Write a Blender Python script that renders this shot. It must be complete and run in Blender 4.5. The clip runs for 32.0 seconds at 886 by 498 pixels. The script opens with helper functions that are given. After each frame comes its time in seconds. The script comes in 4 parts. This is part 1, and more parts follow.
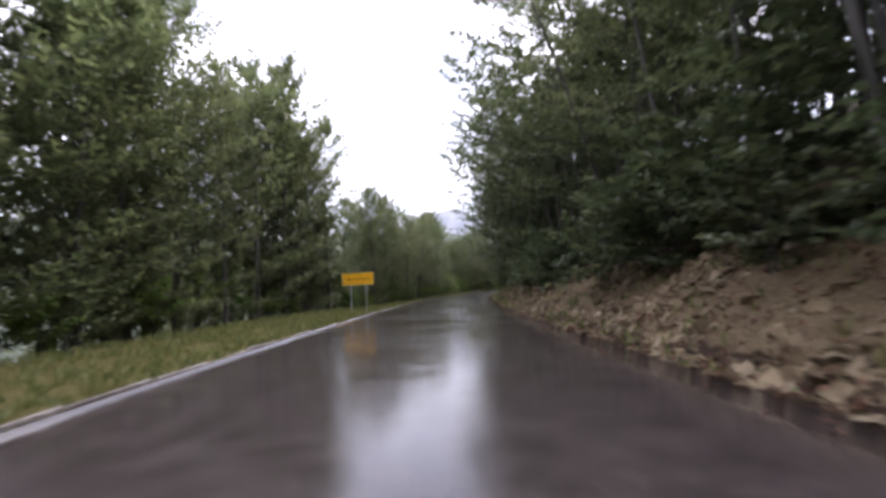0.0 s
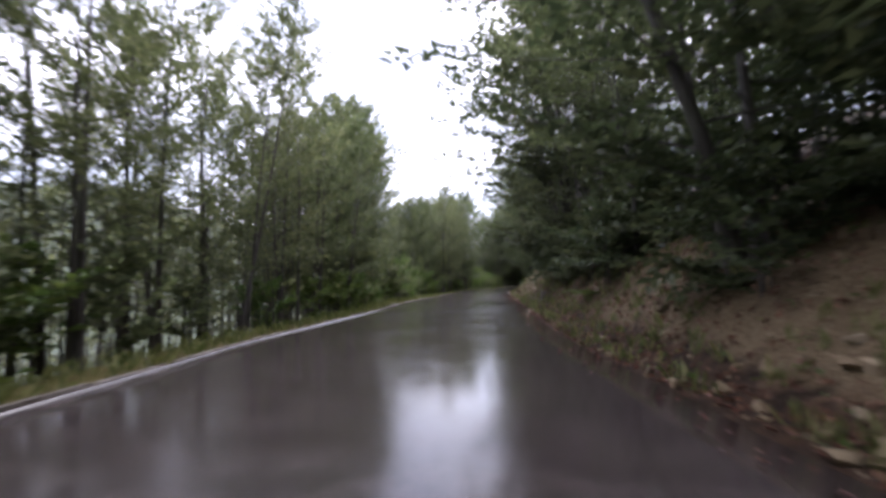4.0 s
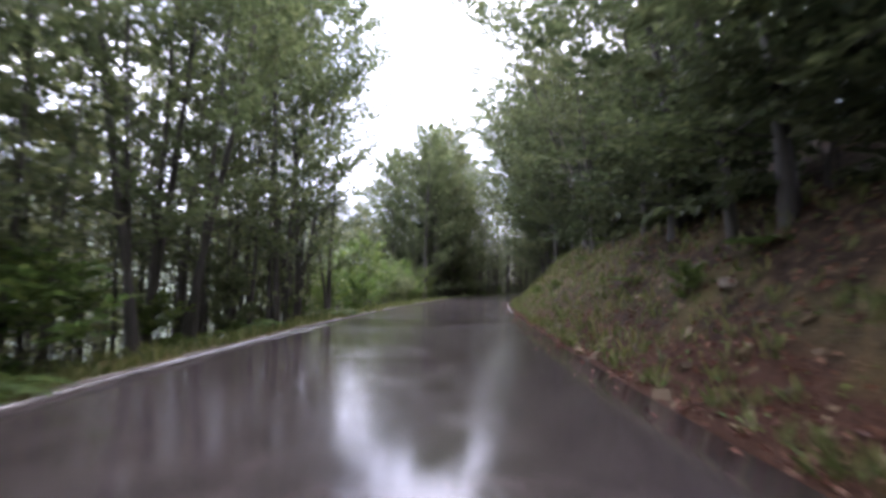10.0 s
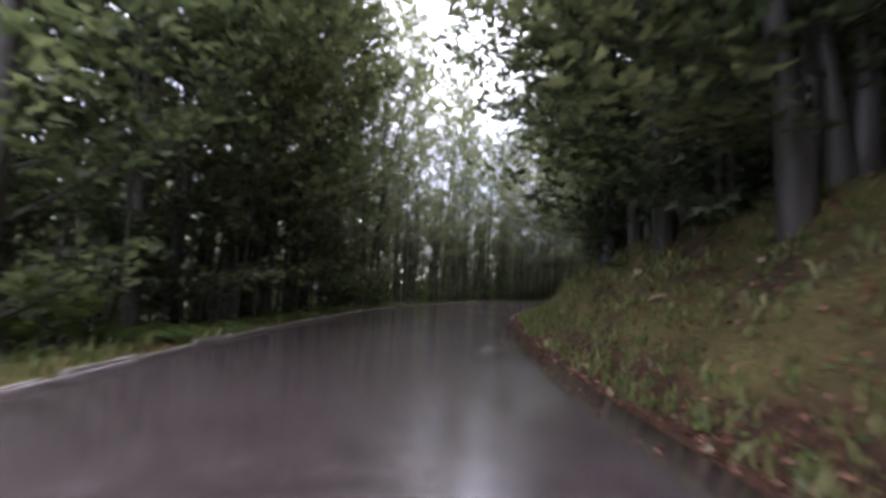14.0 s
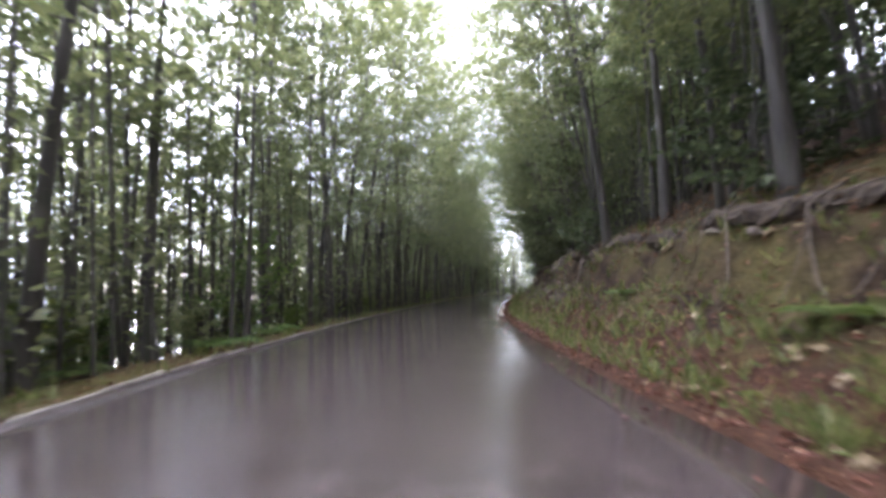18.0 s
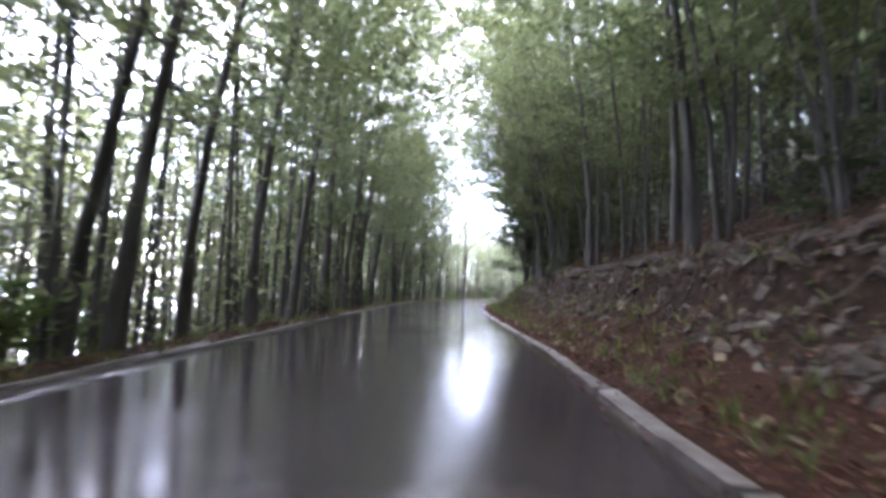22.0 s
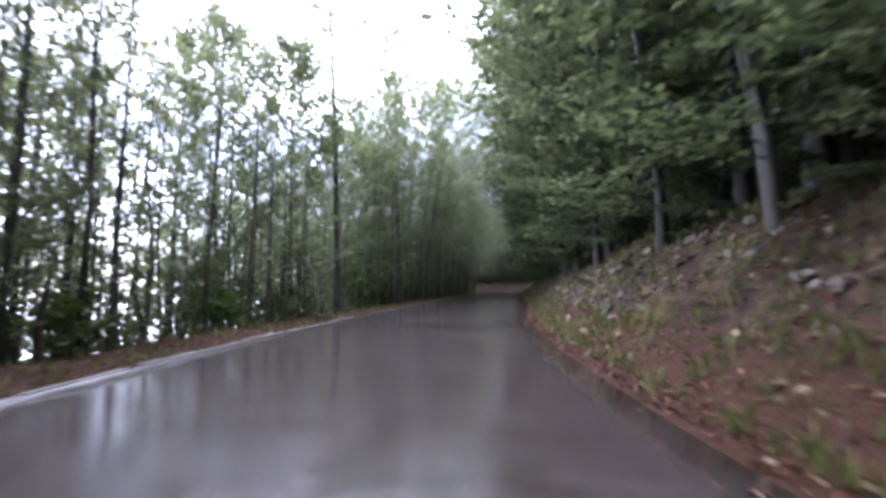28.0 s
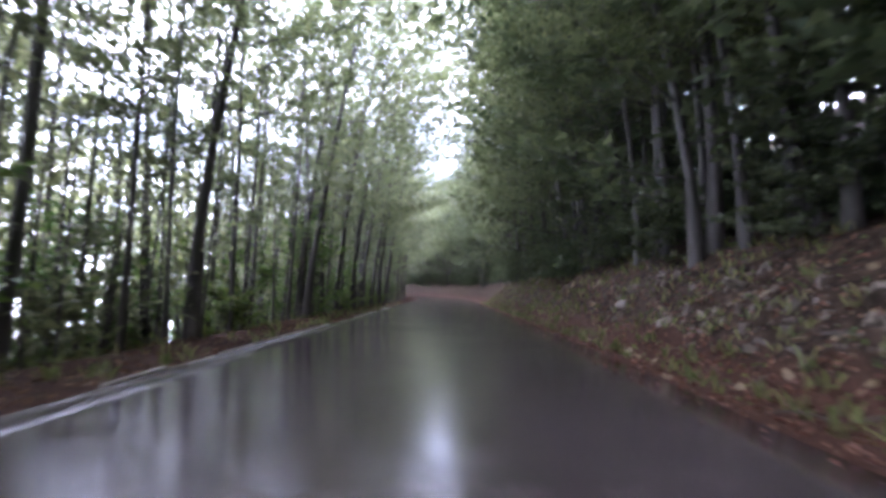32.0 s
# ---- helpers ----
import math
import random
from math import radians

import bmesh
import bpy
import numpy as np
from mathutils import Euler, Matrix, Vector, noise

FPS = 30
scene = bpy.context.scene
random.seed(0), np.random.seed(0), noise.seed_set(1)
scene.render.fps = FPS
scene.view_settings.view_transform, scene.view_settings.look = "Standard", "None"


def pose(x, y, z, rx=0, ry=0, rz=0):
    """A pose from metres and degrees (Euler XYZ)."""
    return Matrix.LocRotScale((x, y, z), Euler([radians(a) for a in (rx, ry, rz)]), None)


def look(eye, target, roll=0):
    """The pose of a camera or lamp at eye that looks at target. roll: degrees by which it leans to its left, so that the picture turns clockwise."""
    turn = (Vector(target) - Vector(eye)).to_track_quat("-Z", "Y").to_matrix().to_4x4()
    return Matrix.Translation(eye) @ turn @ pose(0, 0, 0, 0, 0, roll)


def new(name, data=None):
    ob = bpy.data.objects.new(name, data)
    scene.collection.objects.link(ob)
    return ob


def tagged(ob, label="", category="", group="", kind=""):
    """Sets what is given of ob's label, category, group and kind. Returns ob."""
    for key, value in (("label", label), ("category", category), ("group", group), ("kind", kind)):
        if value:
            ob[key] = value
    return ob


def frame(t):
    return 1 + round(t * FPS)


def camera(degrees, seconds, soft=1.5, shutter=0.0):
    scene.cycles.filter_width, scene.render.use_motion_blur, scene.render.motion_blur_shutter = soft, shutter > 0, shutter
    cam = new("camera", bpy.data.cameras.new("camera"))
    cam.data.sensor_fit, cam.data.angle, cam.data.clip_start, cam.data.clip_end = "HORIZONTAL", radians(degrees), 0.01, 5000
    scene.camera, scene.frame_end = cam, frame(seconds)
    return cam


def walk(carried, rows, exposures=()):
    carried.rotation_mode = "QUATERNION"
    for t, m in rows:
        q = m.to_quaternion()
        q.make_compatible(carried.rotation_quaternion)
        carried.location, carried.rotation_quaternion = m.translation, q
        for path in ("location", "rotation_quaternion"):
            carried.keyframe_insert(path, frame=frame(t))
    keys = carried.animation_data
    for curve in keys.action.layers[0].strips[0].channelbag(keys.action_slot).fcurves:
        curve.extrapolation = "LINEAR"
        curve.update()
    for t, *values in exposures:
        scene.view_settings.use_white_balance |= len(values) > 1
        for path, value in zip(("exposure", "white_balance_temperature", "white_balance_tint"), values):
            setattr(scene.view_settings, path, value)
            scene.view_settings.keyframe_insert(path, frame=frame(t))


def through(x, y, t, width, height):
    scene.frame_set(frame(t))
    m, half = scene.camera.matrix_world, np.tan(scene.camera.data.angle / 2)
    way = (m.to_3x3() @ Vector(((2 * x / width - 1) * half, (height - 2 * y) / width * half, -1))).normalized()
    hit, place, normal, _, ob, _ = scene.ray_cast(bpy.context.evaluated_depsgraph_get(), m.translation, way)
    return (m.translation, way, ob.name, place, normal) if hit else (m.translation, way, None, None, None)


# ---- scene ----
cam = camera(85.7, 32.0, soft=3.4, shutter=0.32)
PATH = [
    (0.0, pose(0.00, 0.00, 1.10, 94.61, 2.75, -2.33)),
    (0.5, pose(0.06, 4.70, 1.10, 94.30, 3.07, -3.62)),
    (1.0, pose(0.25, 9.40, 1.10, 94.00, 3.39, -4.90)),
    (1.5, pose(0.54, 14.09, 1.10, 93.83, 1.55, -5.34)),
    (2.0, pose(0.92, 18.77, 1.10, 93.65, -0.29, -5.87)),
    (2.5, pose(1.37, 23.45, 1.10, 93.65, -0.29, -6.27)),
    (4.5, pose(3.80, 42.09, 1.10, 94.24, 1.67, -7.22)),
    (5.0, pose(4.57, 46.73, 1.10, 94.38, 1.81, -9.48)),
    (5.5, pose(5.40, 51.35, 1.10, 94.10, 0.64, -12.00)),
    (6.0, pose(6.29, 55.97, 1.10, 94.62, -3.53, -10.63)),
    (6.5, pose(7.24, 60.57, 1.10, 93.84, -1.80, -10.69)),
    (7.0, pose(8.25, 65.16, 1.10, 94.26, -0.17, -10.55)),
    (7.5, pose(9.31, 69.74, 1.10, 94.87, 4.10, -18.17)),
    (8.0, pose(10.41, 74.31, 1.10, 94.58, -6.92, -12.11)),
    (8.5, pose(11.56, 78.87, 1.10, 94.40, -0.65, -13.88)),
    (9.0, pose(12.75, 83.41, 1.10, 94.21, 0.01, -15.65)),
    (9.5, pose(13.98, 87.95, 1.10, 94.70, 0.11, -15.99)),
    (10.0, pose(15.27, 92.47, 1.10, 94.49, -0.30, -16.12)),
    (10.5, pose(16.63, 96.97, 1.10, 94.30, 0.40, -18.25)),
    (11.0, pose(18.09, 101.44, 1.10, 94.62, -0.20, -19.17)),
    (11.5, pose(19.64, 105.87, 1.10, 94.58, 1.14, -21.31)),
    (12.0, pose(21.29, 110.27, 1.10, 94.84, -0.23, -21.44)),
    (12.5, pose(23.03, 114.64, 1.10, 94.84, -0.51, -23.28)),
    (13.0, pose(24.88, 118.96, 1.10, 94.45, 0.20, -24.22)),
    (13.5, pose(26.82, 123.24, 1.10, 94.45, -1.90, -25.02)),
    (15.5, pose(35.88, 139.69, 1.10, 94.45, 0.40, -36.02)),
    (16.0, pose(38.58, 143.54, 1.10, 94.45, 0.60, -37.42)),
    (16.5, pose(41.48, 147.24, 1.10, 94.62, 2.28, -41.54)),
    (17.0, pose(44.58, 150.77, 1.10, 94.38, 2.76, -43.56)),
    (17.5, pose(47.85, 154.14, 1.10, 94.95, 0.90, -46.89)),
    (18.0, pose(51.29, 157.35, 1.10, 94.82, 1.85, -50.43)),
    (18.5, pose(54.85, 160.41, 1.10, 95.00, -0.27, -51.26)),
    (19.0, pose(58.53, 163.34, 1.10, 95.08, 0.52, -52.99)),
    (19.5, pose(62.31, 166.14, 1.10, 95.16, 1.68, -54.98)),
    (20.0, pose(66.16, 168.82, 1.10, 95.14, 0.94, -57.58)),
    (20.5, pose(70.09, 171.41, 1.10, 95.21, -2.48, -57.07)),
    (21.0, pose(74.05, 173.93, 1.10, 94.89, -2.99, -56.77)),
    (21.5, pose(78.05, 176.40, 1.10, 95.41, -0.20, -59.04)),
    (22.0, pose(82.07, 178.83, 1.10, 94.84, -2.41, -58.71)),
    (22.5, pose(86.11, 181.25, 1.10, 94.91, -1.47, -60.04)),
    (23.0, pose(90.15, 183.64, 1.10, 94.78, -2.03, -59.97)),
    (23.5, pose(94.20, 186.02, 1.10, 94.41, -1.07, -61.12)),
    (24.0, pose(98.28, 188.37, 1.10, 94.63, -2.11, -61.18)),
    (24.5, pose(102.38, 190.66, 1.10, 94.73, -0.71, -61.98)),
    (26.5, pose(119.42, 198.55, 1.10, 93.86, 2.05, -69.74)),
    (27.0, pose(123.90, 199.98, 1.10, 94.16, 4.45, -75.14)),
    (27.5, pose(128.45, 201.14, 1.10, 94.93, 3.42, -80.79)),
    (28.0, pose(133.07, 202.01, 1.10, 94.50, -0.21, -83.54)),
    (28.5, pose(137.73, 202.62, 1.10, 94.88, -1.60, -84.99)),
    (29.0, pose(142.41, 203.00, 1.10, 95.35, -1.19, -88.25)),
    (29.5, pose(147.11, 203.19, 1.10, 94.61, -1.92, -87.07)),
    (30.0, pose(151.81, 203.23, 1.10, 94.67, 0.75, -88.60)),
    (30.5, pose(156.51, 203.18, 1.10, 95.20, -1.12, -90.56)),
    (31.0, pose(161.21, 203.08, 1.10, 95.03, -1.59, -89.63)),
    (31.5, pose(165.90, 202.94, 1.10, 94.76, -0.12, -90.19)),
    (32.0, pose(170.60, 202.79, 1.10, 94.98, -1.25, -91.14)),
]
EXPOSURE = [(0, 1.2, 6400, 21), (1, 1.35, 6350, 21), (2.5, 1.3, 6300, 21), (5, 1.3, 6200, 22), (6, 1.3, 6150, 21), (8, 1.25, 6250, 24), (9, 1.65, 6200, 23), (10, 2.1, 6100, 23), (11, 2.0, 6100, 24), (12, 2.05, 6100, 24), (13, 1.8, 6200, 24),
            (16, 3.6, 6150, 21), (17, 3.9, 6000, 24), (18, 3.7, 6100, 22), (20, 4.1, 6100, 22), (22, 4.4, 5750, 26), (23, 4.55, 5700, 28), (24, 4.25, 5700, 28), (26, 3.5, 5700, 26), (27, 3.0, 5700, 25), (28, 2.75, 5650, 24), (29, 2.75, 5650, 25), (30, 3.05, 5550, 25), (31, 3.6, 5550, 27), (32, 3.9, 5600, 29)]
walk(cam, PATH, EXPOSURE)

# ---- sky and light: a bright overcast, rainy day ----
world = bpy.data.worlds.new("overcast")
scene.world = world
world.use_nodes = True
wn, wl = world.node_tree.nodes, world.node_tree.links
wn.clear()
w_out = wn.new("ShaderNodeOutputWorld")
w_add = wn.new("ShaderNodeAddShader")
w_sky = wn.new("ShaderNodeTexSky")
w_sky.sky_type, w_sky.sun_disc = "NISHITA", False
w_sky.sun_elevation, w_sky.sun_rotation = radians(52), radians(40)
w_bg = wn.new("ShaderNodeBackground")
w_bg.inputs["Strength"].default_value = 0.05
w_cloud = wn.new("ShaderNodeBackground")
w_cloud.inputs["Strength"].default_value = 2.75
w_tc = wn.new("ShaderNodeTexCoord")
w_map = wn.new("ShaderNodeMapping")
w_map.inputs["Scale"].default_value = (1.6, 1.6, 4.0)
w_noise = wn.new("ShaderNodeTexNoise")
w_noise.inputs["Scale"].default_value, w_noise.inputs["Detail"].default_value = 1.7, 5
w_ramp = wn.new("ShaderNodeValToRGB")
w_ramp.color_ramp.elements[0].position, w_ramp.color_ramp.elements[0].color = 0.36, (0.27, 0.28, 0.32, 1)
w_ramp.color_ramp.elements[1].position, w_ramp.color_ramp.elements[1].color = 0.62, (0.95, 0.95, 1.0, 1)
wl.new(w_tc.outputs["Generated"], w_map.inputs["Vector"])
wl.new(w_map.outputs["Vector"], w_noise.inputs["Vector"])
wl.new(w_noise.outputs["Fac"], w_ramp.inputs["Fac"])
# an overcast sky is far brighter overhead than at the horizon
w_sep = wn.new("ShaderNodeSeparateXYZ")
wl.new(w_tc.outputs["Generated"], w_sep.inputs["Vector"])
w_up = wn.new("ShaderNodeMapRange")
w_up.inputs["From Min"].default_value, w_up.inputs["From Max"].default_value = 0.0, 1.0
w_up.inputs["To Min"].default_value, w_up.inputs["To Max"].default_value = 0.22, 1.0
wl.new(w_sep.outputs["Z"], w_up.inputs["Value"])
w_mul = wn.new("ShaderNodeMix")
w_mul.data_type, w_mul.blend_type = "RGBA", "MULTIPLY"
w_mul.inputs[0].default_value = 1.0
wl.new(w_ramp.outputs["Color"], w_mul.inputs[6])
wl.new(w_up.outputs["Result"], w_mul.inputs[7])
wl.new(w_mul.outputs[2], w_cloud.inputs["Color"])
wl.new(w_sky.outputs["Color"], w_bg.inputs["Color"])
wl.new(w_bg.outputs["Background"], w_add.inputs[0])
wl.new(w_cloud.outputs["Background"], w_add.inputs[1])
wl.new(w_add.outputs["Shader"], w_out.inputs["Surface"])
sun_data = bpy.data.lights.new("sun", "SUN")
sun_data.energy, sun_data.angle, sun_data.color = 0.5, radians(40), (1.0, 0.97, 0.92)
sun = new("sun", sun_data)
sun.matrix_world = look((0, 0, 60), (-24, -29, 12))

# ---- the plan: a road that bends to the right; s runs along it, u across it (right positive) ----
STEP = 9.4
HEADING = [3.60, -0.13, -3.08, -5.18, -6.74, -8.21, -9.80, -11.36, -12.80, -13.88, -14.91, -16.35, -18.64, -21.28, -23.78, -26.68, -30.88, -36.66, -42.96, -48.43, -52.69, -56.09, -58.15, -59.01, -59.46, -60.27, -62.61, -67.39, -74.13, -81.27, -86.99, -90.36, -91.58, -91.95, -91.95, -91.80, -92.00, -92.20, -92.00, -90.50, -86.50, -81.00, -74.00, -66.00, -58.00, -50.00]
LEFT = [3.85, 3.87, 3.88, 3.85, 3.83, 4.05, 4.24, 3.87, 4.08, 3.86, 3.71, 4.05, 4.13, 4.04, 3.85, 3.83, 4.15, 4.45, 4.13, 4.02, 4.22, 4.13, 4.13, 4.18, 4.15, 4.13, 4.06, 4.24, 4.36, 4.27, 4.18, 3.93, 3.82, 3.78, 3.78, 3.74, 3.74, 3.73, 3.71, 3.69, 3.67, 3.66, 3.65, 3.65]
RIGHT = [2.92, 2.98, 2.86, 2.63, 2.33, 2.15, 1.85, 2.10, 2.19, 2.09, 1.93, 1.92, 1.91, 1.95, 1.87, 1.88, 1.51, 1.48, 1.72, 2.00, 1.70, 1.50, 1.69, 1.66, 1.95, 1.74, 1.58, 1.49, 1.59, 1.75, 1.85, 2.17, 2.60, 2.52, 2.63, 2.56, 2.50, 2.45, 2.41, 2.37, 2.36, 2.35, 2.34, 2.34]
BANK = [1.3, 1.3, 1.4, 1.5, 1.8, 2.8, 2.3, 3.1, 2.6, 2.0, 2.1, 2.2, 2.0, 2.0, 2.6, 2.3, 2.0, 2.0, 2.0, 2.0]
SLOPE = [0.85, 0.85, 0.85, 0.9, 0.85, 1.0, 0.95, 1.0, 0.95, 0.95, 1.1, 1.15, 1.0, 0.8, 1.0, 0.9, 0.8, 0.8, 0.8, 0.8]
SHOULDER = [0.3, 0.3, 0.3, 0.5, 0.6, 0.6, 0.6, 0.5, 0.6, 0.9, 1.0, 1.0, 1.2, 1.0, 0.7, 0.8, 0.7, 0.7, 0.7, 0.7]
SCREE = [1, 1, 1, 0.9, 0.35, 0.8, 0.35, 0.1, 0.1, 0.1, 0.2, 0.3, 0.3, 0.2, 0.2, 0.15, 0.2, 0.25, 0.4, 0.4]
GREEN = [0.1, 0.1, 0.1, 0.3, 0.5, 0.5, 0.65, 1.0, 0.95, 1.0, 0.75, 0.35, 0.15, 0.3, 0.75, 0.5, 0.35, 0.4, 0.3, 0.3]
RED = [0, 0, 0.1, 0.4, 0.6, 0.7, 0.9, 0.65, 0.6, 0.6, 0.8, 0.8, 1.0, 0.9, 0.9, 0.8, 0.8, 0.8, 0.8, 0.8]
S0, S1 = -20.0, 424.0


def lane(table, s):
    """Looks a table up: those of the road's own line have one value for each STEP, the others one for each 20 m."""
    if len(table) > 30:
        return float(np.interp(s, STEP * (np.arange(len(table)) - 1), table))
    return float(np.interp(s, S0 + 20.0 * np.arange(len(table)), table))


FINE = np.arange(S0, S1 + 20, 0.25)
_turn = np.radians(np.interp(FINE, STEP * (np.arange(len(HEADING)) - 1), HEADING))
_x = np.concatenate([[0], np.cumsum(-np.sin(_turn[:-1]) * 0.25)])
_y = np.concatenate([[0], np.cumsum(np.cos(_turn[:-1]) * 0.25)])
_x -= np.interp(0, FINE, _x)
_y -= np.interp(0, FINE, _y)


def at(s, u, z=0.0):
    a = np.interp(s, FINE, _turn)
    return Vector((float(np.interp(s, FINE, _x) + np.cos(a) * u), float(np.interp(s, FINE, _y) + np.sin(a) * u), z))


def heading(s):
    """Degrees to the left of north."""
    return math.degrees(float(np.interp(s, FINE, _turn)))


def smooth(a, b, x):
    k = min(1.0, max(0.0, (x - a) / (b - a)))
    return k * k * (3 - 2 * k)


def rough(x, y, scale, seed=0.0):
    return noise.noise(Vector((x * scale, y * scale, seed)))


def verge(s):
    """Width of the level grass on the left."""
    return 0.6 + 4.4 * (1 - smooth(24, 42, s)) + 0.5 * smooth(58, 62, s) * (1 - smooth(76, 80, s)) + 0.3 * smooth(114, 118, s) * (1 - smooth(132, 138, s)) + 0.9 * smooth(225, 240, s)


def height(s, u):
    """Ground beside the road."""
    left, right = lane(LEFT, s), lane(RIGHT, s)
    if u < -left:
        v = -left - u
        z = -0.02 - 0.03 * min(v, 1.0) + 0.10 * rough(s, u, 0.9, 3) * smooth(0, 0.8, v)
        w = verge(s)
        if v > w:
            d = v - w
            steep = 0.28 + 0.20 * smooth(195, 225, s)
            z -= steep * d * smooth(0, 2.5, d) if d < 40 else steep * 40 + 0.3 * (d - 40)
            z += 0.35 * rough(s, u, 0.22, 7) * smooth(0, 4, d)
        return z
    if u > right:
        v = u - right
        w, top = lane(SHOULDER, s), lane(BANK, s)
        top *= 1 + 0.22 * rough(s, 0, 0.09, 5) + 0.10 * rough(s, 0, 0.4, 6)
        foot = w * (1 + 0.3 * rough(s, 1, 0.3, 8))
        run = top / lane(SLOPE, s)
        z = -0.02 + 0.06 * min(v, foot) + 0.03 * rough(s, u, 1.7, 9)
        if v > foot:
            k = (v - foot) / run
            worn = smooth(158, 168, s) * (1 - smooth(228, 240, s))
            if k < 1:
                z += top * ((1 - worn) * k * (0.8 + 0.2 * smooth(0, 0.5, k)) + worn * (0.72 * k + 0.28 * smooth(0.66, 0.78, k)))
            else:
                z += top
            z += 0.16 * rough(s, u, 0.8, 11) * smooth(0, 0.4, k) + 0.10 * rough(s, u, 2.1, 12) * smooth(0, 0.4, k)
            if k > 1:
                d = v - foot - run
                z += (0.48 * d if d < 25 else 12 + 0.26 * (d - 25)) + 0.17 * smooth(145, 165, s) * max(0.0, min(d, 30) - 10) + 0.4 * rough(s, u, 0.2, 13) * smooth(0, 3, d)
        return z
    return -0.06


def ground_at(s, u):
    return at(s, u, height(s, u))


# ---- materials ----
def material(name):
    m = bpy.data.materials.new(name)
    m.use_nodes = True
    nodes, links = m.node_tree.nodes, m.node_tree.links
    return m, nodes, links, nodes["Principled BSDF"]


def add_noise(nodes, links, scale, detail=4, coord="Object", stretch=None, distort=0.0):
    tc = nodes.new("ShaderNodeTexCoord")
    n = nodes.new("ShaderNodeTexNoise")
    n.inputs["Scale"].default_value, n.inputs["Detail"].default_value = scale, detail
    n.inputs["Distortion"].default_value = distort
    if stretch:
        mp = nodes.new("ShaderNodeMapping")
        mp.inputs["Scale"].default_value = stretch
        links.new(tc.outputs[coord], mp.inputs["Vector"])
        links.new(mp.outputs["Vector"], n.inputs["Vector"])
    else:
        links.new(tc.outputs[coord], n.inputs["Vector"])
    return n


def add_ramp(nodes, links, source, stops):
    r = nodes.new("ShaderNodeValToRGB")
    e = r.color_ramp.elements
    while len(e) < len(stops):
        e.new(0.5)
    for k, (p, c) in enumerate(stops):
        e[k].position, e[k].color = p, (*c, 1) if len(c) == 3 else c
    links.new(source, r.inputs["Fac"])
    return r


def add_mix(nodes, links, fac, a, b, kind="MIX"):
    m = nodes.new("ShaderNodeMix")
    m.data_type, m.blend_type = "RGBA", kind
    for value, slot in ((fac, 0), (a, 6), (b, 7)):
        if isinstance(value, (int, float)):
            m.inputs[slot].default_value = value
        elif isinstance(value, tuple):
            m.inputs[slot].default_value = (*value, 1)
        else:
            links.new(value, m.inputs[slot])
    return m.outputs[2]


def add_math(nodes, links, kind, a, b):
    m = nodes.new("ShaderNodeMath")
    m.operation, m.use_clamp = kind, True
    for k, value in enumerate((a, b)):
        if isinstance(value, (int, float)):
            m.inputs[k].default_value = value
        else:
            links.new(value, m.inputs[k])
    return m.outputs[0]


def add_bump(nodes, links, bsdf, source, strength, distance):
    b = nodes.new("ShaderNodeBump")
    b.inputs["Strength"].default_value, b.inputs["Distance"].default_value = strength, distance
    links.new(source, b.inputs["Height"])
    links.new(b.outputs["Normal"], bsdf.inputs["Normal"])


def leaf_material(name, dark, mid, light, through=0.35, shine=0.28):
    m, nodes, links, bsdf = material(name)
    geo = nodes.new("ShaderNodeNewGeometry")
    info = nodes.new("ShaderNodeObjectInfo")
    ramp = add_ramp(nodes, links, geo.outputs["Random Per Island"], [(0.0, dark), (0.55, mid), (1.0, light)])
    tone = nodes.new("ShaderNodeHueSaturation")
    shift = nodes.new("ShaderNodeMapRange")
    shift.inputs["To Min"].default_value, shift.inputs["To Max"].default_value = 0.475, 0.515
    links.new(info.outputs["Random"], shift.inputs["Value"])
    links.new(shift.outputs["Result"], tone.inputs["Hue"])
    links.new(ramp.outputs["Color"], tone.inputs["Color"])
    links.new(tone.outputs["Color"], bsdf.inputs["Base Color"])
    bsdf.inputs["Roughness"].default_value = 0.45
    bsdf.inputs["Specular IOR Level"].default_value = shine
    trans = nodes.new("ShaderNodeBsdfTranslucent")
    bright = add_mix(nodes, links, 1.0, tone.outputs["Color"], (1.42, 1.45, 1.12), "MULTIPLY")
    links.new(bright, trans.inputs["Color"])
    mix = nodes.new("ShaderNodeMixShader")
    mix.inputs[0].default_value = through
    links.new(bsdf.outputs[0], mix.inputs[1])
    links.new(trans.outputs[0], mix.inputs[2])
    links.new(mix.outputs[0], nodes["Material Output"].inputs["Surface"])
    return m


LEAF = leaf_material("beech_leaves", (0.068, 0.086, 0.048), (0.120, 0.142, 0.077), (0.185, 0.205, 0.115), 0.55)
# darker tone of the same beech leaves, for bank and hillside
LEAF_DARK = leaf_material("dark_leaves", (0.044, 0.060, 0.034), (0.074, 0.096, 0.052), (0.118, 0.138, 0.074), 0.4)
LEAF_MID = leaf_material("mid_green_leaves", (0.056, 0.074, 0.040), (0.102, 0.126, 0.066), (0.165, 0.185, 0.10), 0.5)
LEAF_LIGHT = leaf_material("light_leaves", (0.060, 0.10, 0.03), (0.095, 0.15, 0.045), (0.16, 0.20, 0.06), 0.4)
LEAF_GOLD = leaf_material("turning_leaves", (0.10, 0.11, 0.02), (0.24, 0.20, 0.03), (0.40, 0.27, 0.04), 0.4)
GRASS = leaf_material("grass_blades", (0.07, 0.095, 0.03), (0.13, 0.15, 0.05), (0.24, 0.23, 0.10), 0.3)
